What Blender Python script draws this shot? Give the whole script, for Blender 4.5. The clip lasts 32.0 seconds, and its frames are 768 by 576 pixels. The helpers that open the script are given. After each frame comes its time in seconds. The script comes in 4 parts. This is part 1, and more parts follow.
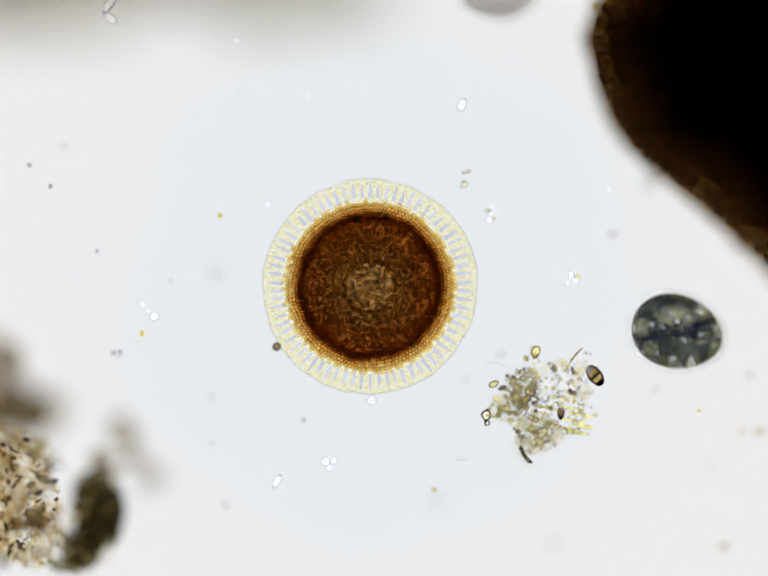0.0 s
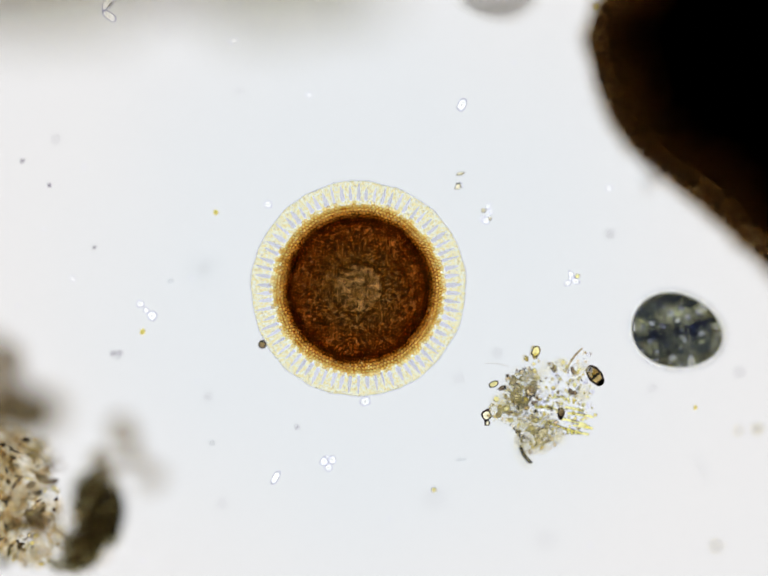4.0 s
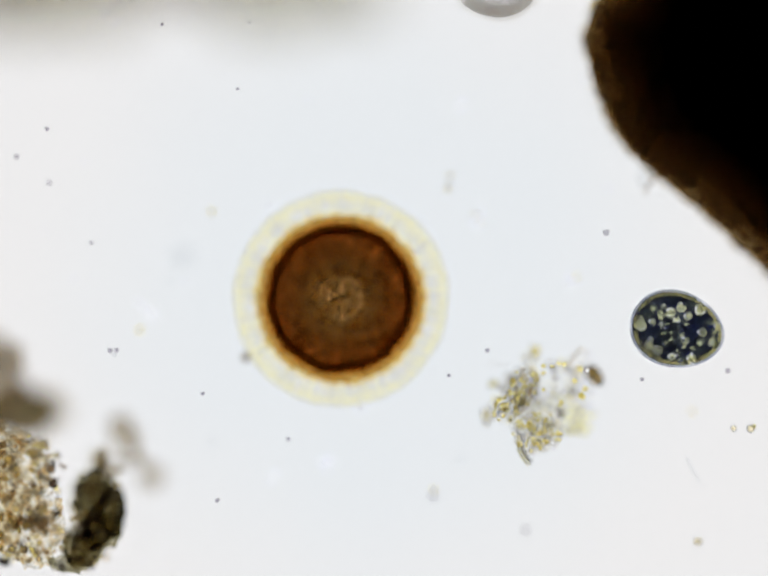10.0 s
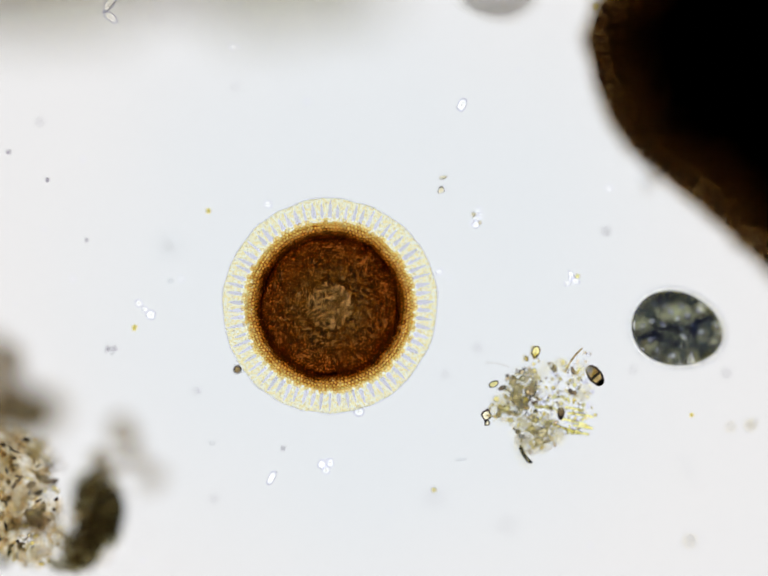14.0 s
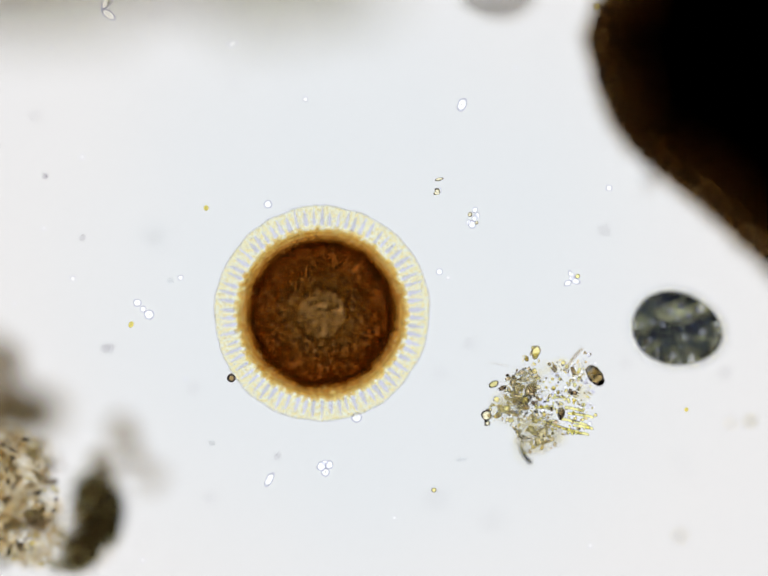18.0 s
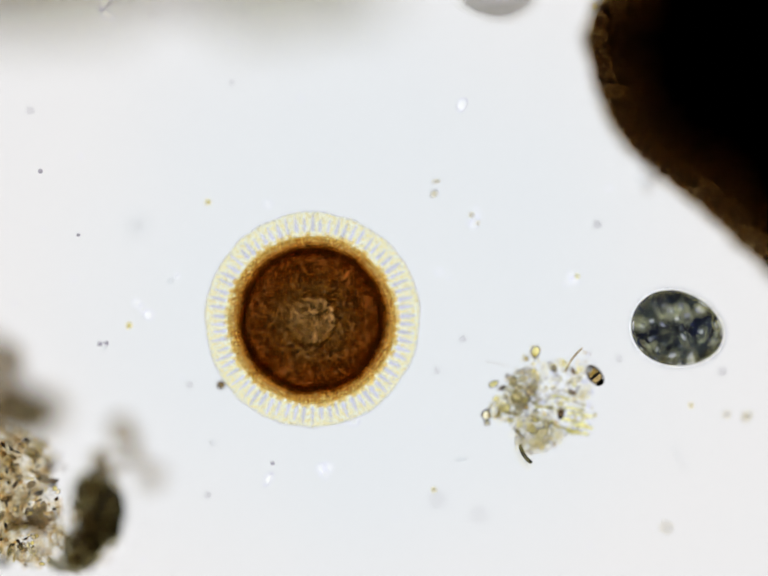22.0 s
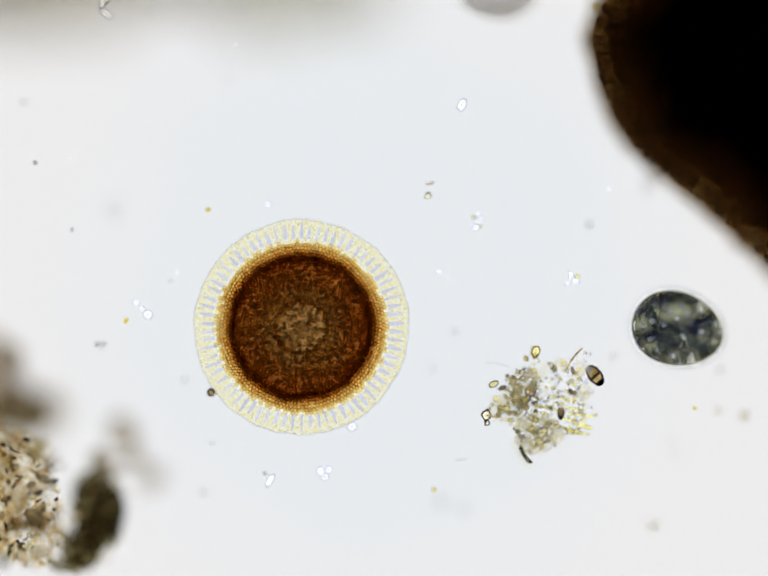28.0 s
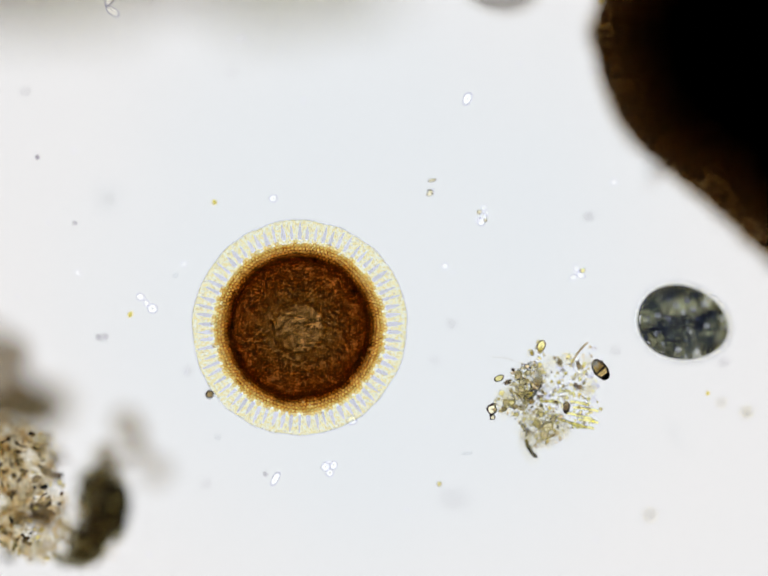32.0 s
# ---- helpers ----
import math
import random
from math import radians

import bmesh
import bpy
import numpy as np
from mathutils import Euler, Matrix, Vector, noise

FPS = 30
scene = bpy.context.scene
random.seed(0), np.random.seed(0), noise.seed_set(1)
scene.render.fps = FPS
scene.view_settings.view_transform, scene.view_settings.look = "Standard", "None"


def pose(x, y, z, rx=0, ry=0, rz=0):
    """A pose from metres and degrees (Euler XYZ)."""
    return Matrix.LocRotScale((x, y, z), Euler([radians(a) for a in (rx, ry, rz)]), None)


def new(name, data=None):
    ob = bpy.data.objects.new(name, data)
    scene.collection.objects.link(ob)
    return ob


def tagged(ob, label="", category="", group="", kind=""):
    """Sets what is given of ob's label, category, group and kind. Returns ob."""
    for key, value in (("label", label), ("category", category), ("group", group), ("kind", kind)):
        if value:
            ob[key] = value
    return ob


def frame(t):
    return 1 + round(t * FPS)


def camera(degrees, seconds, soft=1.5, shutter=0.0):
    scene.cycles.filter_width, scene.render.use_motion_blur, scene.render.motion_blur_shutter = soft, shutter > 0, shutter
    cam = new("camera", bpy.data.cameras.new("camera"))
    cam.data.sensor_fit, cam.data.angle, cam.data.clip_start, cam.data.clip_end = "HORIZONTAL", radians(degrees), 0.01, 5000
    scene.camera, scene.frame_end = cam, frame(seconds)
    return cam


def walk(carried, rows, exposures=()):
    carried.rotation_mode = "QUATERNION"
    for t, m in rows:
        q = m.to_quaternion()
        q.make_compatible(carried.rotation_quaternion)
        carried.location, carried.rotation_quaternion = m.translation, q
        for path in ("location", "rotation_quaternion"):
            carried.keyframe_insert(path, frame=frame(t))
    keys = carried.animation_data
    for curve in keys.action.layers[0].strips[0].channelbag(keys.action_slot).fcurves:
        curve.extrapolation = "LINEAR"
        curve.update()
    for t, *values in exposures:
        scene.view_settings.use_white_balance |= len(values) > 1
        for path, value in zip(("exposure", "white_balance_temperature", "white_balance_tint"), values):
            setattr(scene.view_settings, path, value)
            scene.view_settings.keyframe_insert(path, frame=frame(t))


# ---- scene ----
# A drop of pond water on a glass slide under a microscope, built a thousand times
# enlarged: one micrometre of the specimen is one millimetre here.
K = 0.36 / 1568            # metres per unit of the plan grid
EYE = 4.0                  # working distance of the objective
LOW = 0.003                # resting height of the plane of focus
BED = -0.002               # top of the slide


def at(px, py, z=LOW):
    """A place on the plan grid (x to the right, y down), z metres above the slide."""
    s = K * (EYE + LOW - z) / EYE
    return Vector(((px - 784) * s, (588 - py) * s, z))


# ---- camera: it looks straight down and is racked up and down to focus ----
cam = camera(5.154, 32.0)
cam.data.dof.use_dof = True
cam.data.dof.focus_distance = EYE
cam.data.dof.aperture_fstop = 0.25

FOCUS = [(0, 0), (3.5, 0), (4.4, -2.0), (5.5, -4.5), (6.0, -3.2), (6.5, 0), (7.0, 6), (7.5, 11), (8.0, 14), (8.5, 17), (9.0, 19),
         (9.5, 20), (10.0, 11), (10.5, 3), (11.0, 0.5), (12, 0), (14.5, 0), (15.6, -3), (16.5, -5.5), (17.0, -4.5), (18.0, -3.5),
         (19.0, -1.6), (20.0, -0.6), (21.0, 0.4), (21.5, 1.7), (22.0, 3.0), (22.5, 2.0), (23.0, -0.8), (23.5, -3.5), (24.0, -4.5),
         (24.5, 0.5), (25.0, 1.6), (25.5, 3.0), (26.5, 1.6), (27.5, 0.5), (28.0, 0), (31.0, 0), (31.3, 0), (31.5, 0), (32.0, -0.6)]
NUDGE = {31.3: (2, -1), 31.5: (8, -6), 32.0: (11, -12)}
rows = []
for t, f in FOCUS:
    dx, dy = NUDGE.get(t, (0, 0))
    rows.append((t, pose(-dx * K, dy * K, EYE + LOW + f / 1000)))
walk(cam, rows)

# ---- light: the illuminator below the slide ----
world = bpy.data.worlds.new("dark_room")
scene.world = world
world.use_nodes = True
world.node_tree.nodes["Background"].inputs[0].default_value = (0.9, 0.93, 1.0, 1)
world.node_tree.nodes["Background"].inputs[1].default_value = 0.04
scene.cycles.transparent_max_bounces = 48

CLEAR = (0.866, 0.866, 0.871)     # lamp colour through clear water
LAMP = 0.668                     # radius of the lamp glass that fills the objective
HOT = 1.25                       # brightness of its middle, its mean being one
RIM = 1.55                       # brightness of the rim added round it to whiten the grains


# ---- materials ----
def material(name):
    m = bpy.data.materials.new(name)
    m.use_nodes = True
    nt = m.node_tree
    nt.nodes.clear()
    out = nt.nodes.new("ShaderNodeOutputMaterial")
    return m, nt, out


def node(nt, kind, **inputs):
    n = nt.nodes.new(kind)
    for key, value in inputs.items():
        n.inputs[key.replace("_", " ")].default_value = value
    return n


def ramp(nt, fac, stops, mode="LINEAR"):
    n = nt.nodes.new("ShaderNodeValToRGB")
    n.color_ramp.interpolation = mode
    el = n.color_ramp.elements
    while len(el) < len(stops):
        el.new(0.5)
    for e, (p, c) in zip(el, stops):
        e.position = p
        e.color = (*c, 1) if len(c) == 3 else c
    nt.links.new(fac, n.inputs["Fac"])
    return n.outputs["Color"]


def mix(nt, kind, fac, a, b):
    n = nt.nodes.new("ShaderNodeMixRGB")
    n.blend_type = kind
    for sock, v in ((n.inputs[0], fac), (n.inputs[1], a), (n.inputs[2], b)):
        if isinstance(v, (int, float)):
            sock.default_value = v
        elif isinstance(v, tuple):
            sock.default_value = (*v, 1)
        else:
            nt.links.new(v, sock)
    return n.outputs[0]


def calc(nt, op, a, b=0.0):
    n = nt.nodes.new("ShaderNodeMath")
    n.operation = op
    for sock, v in ((n.inputs[0], a), (n.inputs[1], b)):
        if isinstance(v, (int, float)):
            sock.default_value = v
        else:
            nt.links.new(v, sock)
    return n.outputs[0]


def coords(nt, flat=False):
    n = nt.nodes.new("ShaderNodeTexCoord")
    if not flat:
        return n.outputs["Object"]
    m = nt.nodes.new("ShaderNodeVectorMath")
    m.operation = "MULTIPLY"
    m.inputs[1].default_value = (1, 1, 0)
    nt.links.new(n.outputs["Object"], m.inputs[0])
    return m.outputs[0]


def noise_tex(nt, vec, size, detail=3.0, rough=0.55):
    n = node(nt, "ShaderNodeTexNoise", Scale=1 / size, Detail=detail, Roughness=rough)
    nt.links.new(vec, n.inputs["Vector"])
    return n.outputs["Fac"]


def cells(nt, vec, size, rand=0.6, feature="F1", out="Distance"):
    n = node(nt, "ShaderNodeTexVoronoi", Scale=1 / size, Randomness=rand)
    n.feature = feature
    nt.links.new(vec, n.inputs["Vector"])
    return n.outputs[out]


def stained(name, stops, size, detail=4.0, fine=0.0006, fine_amount=0.35, flat=False):
    """A light-absorbing film: what it lets through varies in blotches and in fine grain."""
    m, nt, out = material(name)
    vec = coords(nt, flat)
    c = ramp(nt, noise_tex(nt, vec, size, detail), stops)
    g = ramp(nt, noise_tex(nt, vec, fine, 2), [(0.3, (0.35, 0.35, 0.35)), (0.65, (1, 1, 1))])
    c = mix(nt, "MULTIPLY", fine_amount, c, g)
    t = node(nt, "ShaderNodeBsdfTransparent")
    nt.links.new(c, t.inputs["Color"])
    nt.links.new(t.outputs[0], out.inputs[0])
    return m


def refractile(name, tint, ior=1.12, vary=0.25):
    """A clear grain that bends the light passing through it; its tint changes from grain to grain."""
    m, nt, out = material(name)
    vec = coords(nt)
    info = nt.nodes.new("ShaderNodeObjectInfo")
    dark = tuple(x * (1 - vary) ** 2 for x in tint)
    c = mix(nt, "MIX", info.outputs["Random"], tint, dark)
    g = ramp(nt, noise_tex(nt, vec, 0.0012, 2), [(0.35, (0.72, 0.72, 0.72)), (0.6, (1, 1, 1))])
    c = mix(nt, "MULTIPLY", vary, c, g)
    r = node(nt, "ShaderNodeBsdfRefraction", Roughness=0.0, IOR=ior)
    nt.links.new(c, r.inputs["Color"])
    nt.links.new(r.outputs[0], out.inputs[0])
    return m


def lamp_glass():
    """Frosted lamp glass: a soft bright middle and an added brighter rim."""
    m, nt, out = material("frosted_lamp_glass")
    n = nt.nodes.new("ShaderNodeVectorMath")
    n.operation = "LENGTH"
    nt.links.new(coords(nt, True), n.inputs[0])
    u = calc(nt, "DIVIDE", n.outputs["Value"], LAMP)
    fall = calc(nt, "SUBTRACT", HOT, calc(nt, "MULTIPLY", calc(nt, "MULTIPLY", u, u), 2 * (HOT - 1)))
    # rim added beyond the real lamp glass, seen only by light the grains bend
    rim = ramp(nt, calc(nt, "DIVIDE", u, 2.5), [(0.412, (0, 0, 0)), (0.44, (1, 1, 1))])
    e = node(nt, "ShaderNodeEmission", Color=(*CLEAR, 1))
    nt.links.new(mix(nt, "MIX", rim, fall, (RIM, RIM, RIM)), e.inputs["Strength"])
    nt.links.new(e.outputs[0], out.inputs[0])
    return m


def condenser_glass():
    m, nt, out = material("condenser_glass")
    r = node(nt, "ShaderNodeBsdfRefraction", Roughness=0.0, IOR=1.5, Color=(1, 1, 1, 1))
    nt.links.new(r.outputs[0], out.inputs[0])
    return m


def slide_glass():
    m, nt, out = material("slide_glass")
    t = node(nt, "ShaderNodeBsdfTransparent")
    vec = coords(nt)
    c = ramp(nt, noise_tex(nt, vec, 0.05, 3), [(0.3, (0.996, 0.997, 0.998)), (0.7, (1, 1, 1))])
    # uneven field brightness put into the glass colour: bluish darker middle, paler warm surround
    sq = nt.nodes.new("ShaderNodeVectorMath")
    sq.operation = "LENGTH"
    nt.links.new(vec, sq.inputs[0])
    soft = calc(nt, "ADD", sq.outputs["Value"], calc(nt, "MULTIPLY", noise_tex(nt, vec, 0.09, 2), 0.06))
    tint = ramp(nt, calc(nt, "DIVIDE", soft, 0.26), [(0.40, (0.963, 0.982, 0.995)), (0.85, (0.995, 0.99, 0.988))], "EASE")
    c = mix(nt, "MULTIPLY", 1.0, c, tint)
    nt.links.new(c, t.inputs["Color"])
    g = node(nt, "ShaderNodeBsdfGlossy", Roughness=0.03)
    s = node(nt, "ShaderNodeMixShader", Fac=0.004)
    nt.links.new(t.outputs[0], s.inputs[1])
    nt.links.new(g.outputs[0], s.inputs[2])
    nt.links.new(s.outputs[0], out.inputs[0])
    return m


def black_metal():
    m, nt, out = material("black_metal")
    p = node(nt, "ShaderNodeBsdfPrincipled", Roughness=0.55, Metallic=0.3)
    c = ramp(nt, noise_tex(nt, coords(nt), 0.02, 4), [(0.3, (0.012, 0.012, 0.013)), (0.7, (0.025, 0.025, 0.027))])
    nt.links.new(c, p.inputs["Base Color"])
    nt.links.new(p.outputs[0], out.inputs[0])
    return m


R = 222.5 * K     # shell radius


def shell_wall(name, stops, hexes, wall_dark, blotch, speck=1.0, spots=False, uneven=False):
    """Horny shell wall: brown pigment in rings from the mouth to the brim, over a net of fine cells."""
    m, nt, out = material(name)
    vec = coords(nt, True)
    ln = nt.nodes.new("ShaderNodeVectorMath")
    ln.operation = "LENGTH"
    nt.links.new(vec, ln.inputs[0])
    wob = calc(nt, "MULTIPLY", calc(nt, "SUBTRACT", noise_tex(nt, vec, 0.016, 3), 0.5), 0.09)
    rad = calc(nt, "ADD", calc(nt, "DIVIDE", ln.outputs["Value"], R), wob)
    c = ramp(nt, rad, stops)
    b = ramp(nt, noise_tex(nt, vec, 0.0045, 4, 0.7), [(0.38, (blotch, blotch * 0.93, blotch * 0.8)), (0.58, (1, 1, 1))])
    within = ramp(nt, rad, [(0.64, (1, 1, 1)), (0.71, (0.12, 0.12, 0.12))])
    c = mix(nt, "MULTIPLY", within, c, b)
    sp = ramp(nt, noise_tex(nt, vec, 0.0030, 2, 0.6), [(0.42, (speck, speck * 0.95, speck * 0.9)), (0.54, (1, 1, 1))])
    c = mix(nt, "MULTIPLY", within, c, sp)
    h = ramp(nt, cells(nt, vec, hexes, 0.45), [(0.12, (1, 1, 1)), (0.62, (wall_dark, wall_dark * 0.9, wall_dark * 0.75))])
    c = mix(nt, "MULTIPLY", 1.0, c, h)
    if spots:
        inner = ramp(nt, rad, [(0.24, (1, 1, 1)), (0.30, (0.3, 0.3, 0.3)), (0.50, (0.12, 0.12, 0.12)), (0.56, (0, 0, 0))])
        pale = ramp(nt, cells(nt, vec, 0.0032, 0.85), [(0.16, (1, 1, 1)), (0.36, (0, 0, 0))])
        c = mix(nt, "MIX", mix(nt, "MULTIPLY", 1.0, inner, pale), c, (0.95, 0.78, 0.50))
    if uneven:
        geo = nt.nodes.new("ShaderNodeNewGeometry")
        one = ramp(nt, geo.outputs["Random Per Island"], [(0.0, (0.55, 0.50, 0.46)), (0.5, (0.80, 0.76, 0.72)), (0.8, (0.96, 0.95, 0.94)), (1.0, (1.2, 1.17, 1.12))])
        c = mix(nt, "MULTIPLY", ramp(nt, rad, [(0.60, (1, 1, 1)), (0.70, (0.25, 0.25, 0.25))]), c, one)
    t = node(nt, "ShaderNodeBsdfTransparent")
    nt.links.new(c, t.inputs["Color"])
    nt.links.new(t.outputs[0], out.inputs[0])
    return m


M_LAMP = lamp_glass()
M_CONDENSER = condenser_glass()
M_SLIDE = slide_glass()
M_METAL = black_metal()

M_DOME = shell_wall("brown_shell_dome", [
    (0.0, (0.68, 0.55, 0.36)), (0.21, (0.62, 0.48, 0.30)), (0.29, (0.50, 0.35, 0.16)), (0.40, (0.46, 0.26, 0.09)),
    (0.50, (0.54, 0.30, 0.11)), (0.575, (0.64, 0.33, 0.115)), (0.61, (0.26, 0.11, 0.03)), (0.64, (0.30, 0.13, 0.035)), (0.675, (0.80, 0.52, 0.19)),
    (0.70, (0.97, 0.78, 0.42)), (0.735, (1.0, 0.90, 0.64)), (0.77, (1.0, 0.985, 0.93))], 0.0017, 0.70, 0.58, 0.74, True)
M_CELLS = shell_wall("golden_shell_cells", [
    (0.25, (0.90, 0.80, 0.56)), (0.5, (0.86, 0.72, 0.46)), (0.59, (0.88, 0.70, 0.43)), (0.615, (0.56, 0.30, 0.10)), (0.635, (0.46, 0.22, 0.07)), (0.66, (0.70, 0.42, 0.14)),
    (0.695, (0.94, 0.72, 0.30)), (0.735, (1.0, 0.90, 0.52)), (0.79, (1.0, 0.96, 0.72))], 0.005, 0.97, 0.56, 0.84, False, True)
M_WALLS = shell_wall("brown_cell_walls", [
    (0.25, (0.62, 0.50, 0.32)), (0.5, (0.66, 0.44, 0.24)), (0.59, (0.58, 0.34, 0.17)), (0.615, (0.19, 0.09, 0.03)), (0.635, (0.20, 0.09, 0.027)), (0.66, (0.40, 0.21, 0.065)),
    (0.695, (0.62, 0.38, 0.13)), (0.735, (0.80, 0.58, 0.26)), (0.77, (0.95, 0.80, 0.48)), (0.80, (1.0, 0.93, 0.70))], 0.005, 0.97, 0.56, 0.84, False, True)
M_MOUTH = stained("mottled_mouth_film", [(0.38, (0.22, 0.16, 0.10)), (0.5, (0.42, 0.325, 0.225)), (0.63, (0.82, 0.69, 0.53))], 0.0026, 4, fine=0.0009, fine_amount=0.4)


def brim_film():
    """Thin cream film, speckled with fine lavender pits."""
    m, nt, out = material("pale_cream_brim")
    vec = coords(nt, True)
    c = ramp(nt, noise_tex(nt, vec, 0.0016, 2), [(0.38, (1, 0.91, 0.53)), (0.5, (1, 0.95, 0.66)), (0.62, (1, 0.985, 0.83))])
    pits = ramp(nt, cells(nt, vec, 0.0017, 0.9), [(0.16, (0.82, 0.80, 0.88)), (0.42, (1, 1, 1))])
    some = ramp(nt, noise_tex(nt, vec, 0.0045, 2), [(0.40, (0.1, 0.1, 0.1)), (0.54, (0.9, 0.9, 0.9))])
    c = mix(nt, "MULTIPLY", some, c, pits)
    t = node(nt, "ShaderNodeBsdfTransparent")
    nt.links.new(c, t.inputs["Color"])
    nt.links.new(t.outputs[0], out.inputs[0])
    return m


M_BRIM = brim_film()
M_RIB = refractile("lavender_window", (0.93, 0.922, 0.962), 0.97, vary=0.04)
M_MARGIN = refractile("lavender_margin", (0.955, 0.955, 0.985), 0.97, vary=0.02)
M_GRANULE = refractile("pale_granule", (1.0, 0.93, 0.76), 1.22, vary=0.03)

M_CLEAR = refractile("clear_grain", (1.0, 0.997, 0.99), 1.30, vary=0.02)
M_YELLOW = refractile("yellow_grain", (1.0, 0.95, 0.64), 1.22, vary=0.08)
M_OUTLINE = refractile("dark_edged_grain", (1.0, 0.96, 0.81), 1.28, vary=0.05)
M_HUSK = refractile("brown_husk", (1.0, 0.91, 0.76), 1.24, vary=0.10)
M_SPARK = refractile("bright_yellow_grain", (1.0, 0.98, 0.68), 1.30, vary=0.04)
M_GOLD = refractile("golden_grain", (1.0, 0.955, 0.70), 1.26, vary=0.04)
M_OLIVE = refractile("olive_grain", (0.95, 0.88, 0.48), 1.20, vary=0.12)
M_AMBER = refractile("amber_grain", (1.0, 0.92, 0.75), 1.25, vary=0.08)
M_DARKGRAIN = refractile("dark_grain", (0.60, 0.50, 0.38), 1.18, vary=0.2)
M_BLACKGRAIN = stained("violet_black_grain", [(0.36, (0.09, 0.08, 0.09)), (0.64, (0.36, 0.30, 0.25))], 0.002)
M_DARKBODY = stained("dark_cell_granule", [(0.35, (0.20, 0.21, 0.24)), (0.65, (0.40, 0.41, 0.42))], 0.003, fine_amount=0.2)
M_BLUEBODY = stained("blue_cell_granule", [(0.35, (0.03, 0.05, 0.55)), (0.65, (0.12, 0.16, 0.80))], 0.003, fine_amount=0.1)
M_OLIVEBODY = stained("olive_cell_granule", [(0.35, (0.36, 0.37, 0.20)), (0.65, (0.62, 0.62, 0.40))], 0.003, fine_amount=0.2)
M_SPORE = refractile("dark_walled_spore", (0.80, 0.68, 0.44), 1.20, vary=0.12)
M_DUSK = stained("grey_speck", [(0.3, (0.70, 0.68, 0.73)), (0.7, (0.85, 0.83, 0.87))], 0.002)
M_PALE = stained("pale_grey_speck", [(0.3, (0.80, 0.79, 0.82)), (0.7, (0.90, 0.89, 0.91))], 0.002)
M_FAINT = refractile("faint_vesicle", (0.968, 0.973, 0.978), 1.05, vary=0.03)
M_FLOC = stained("buff_slime", [(0.34, (0.96, 0.93, 0.87)), (0.48, (0.995, 0.985, 0.965)), (0.6, (1, 1, 0.99))], 0.006, 5,
                 fine=0.0016, fine_amount=0.2)
M_BROWN = stained("brown_humus", [(0.36, (0.94, 0.83, 0.63)), (0.45, (0.99, 0.95, 0.85)), (0.53, (1.0, 0.995, 0.975))], 0.005, 5, fine=0.0015, fine_amount=0.25)
M_HUMUS = stained("dark_humus", [(0.37, (0.50, 0.44, 0.32)), (0.5, (0.77, 0.70, 0.57)), (0.62, (0.98, 0.95, 0.87))], 0.006, 5, fine=0.0016, fine_amount=0.5)
M_VEIN = stained("dark_brown_vein", [(0.35, (0.12, 0.08, 0.04)), (0.65, (0.46, 0.34, 0.20))], 0.003, fine_amount=0.2)
M_THIN = stained("thin_olive_humus", [(0.37, (0.53, 0.51, 0.39)), (0.5, (0.86, 0.845, 0.74)), (0.58, (1.0, 0.99, 0.955))], 0.006, 5, fine=0.0016, fine_amount=0.4)
M_SLATE = stained("slate_blue_film", [(0.35, (0.40, 0.46, 0.56)), (0.65, (0.62, 0.66, 0.74))], 0.006)
M_SMOKE = stained("murky_humus", [(0.35, (0.76, 0.71, 0.63)), (0.65, (0.92, 0.89, 0.83))], 0.02, 4)
M_CRUMB = stained("brown_crumb", [(0.36, (0.72, 0.62, 0.46)), (0.5, (0.88, 0.80, 0.66)), (0.64, (0.98, 0.95, 0.86))], 0.006, 5, fine=0.0016, fine_amount=0.5)
M_CRUST = stained("dark_brown_crust", [(0.38, (0.24, 0.19, 0.12)), (0.5, (0.56, 0.475, 0.33)), (0.61, (0.98, 0.90, 0.70))], 0.0017, 4, fine=0.0010, fine_amount=0.4)


def crumb_mix(name, stops):
    """Crumbs that differ in shade from one to the next."""
    m, nt, out = material(name)
    geo = nt.nodes.new("ShaderNodeNewGeometry")
    c = ramp(nt, geo.outputs["Random Per Island"], stops)
    g = ramp(nt, noise_tex(nt, coords(nt), 0.0012, 2), [(0.35, (0.7, 0.68, 0.62)), (0.6, (1, 1, 1))])
    c = mix(nt, "MULTIPLY", 0.7, c, g)
    t = node(nt, "ShaderNodeBsdfTransparent")
    nt.links.new(c, t.inputs["Color"])
    nt.links.new(t.outputs[0], out.inputs[0])
    return m


M_CRUMBS = crumb_mix("mixed_brown_crumbs", [(0.0, (0.36, 0.28, 0.17)), (0.35, (0.74, 0.63, 0.45)), (0.75, (0.95, 0.88, 0.72)), (1.0, (1, 0.98, 0.93))])
M_GOLD_CRUMBS = crumb_mix("mixed_golden_crumbs", [(0.0, (0.52, 0.38, 0.20)), (0.08, (0.86, 0.75, 0.54)), (0.25, (0.99, 0.97, 0.90)), (1.0, (1, 1, 0.99))])
M_OLIVE_CRUMBS = crumb_mix("mixed_olive_crumbs", [(0.0, (0.50, 0.48, 0.38)), (0.3, (0.84, 0.82, 0.71)), (0.7, (0.97, 0.94, 0.86)), (1.0, (1, 0.985, 0.95))])
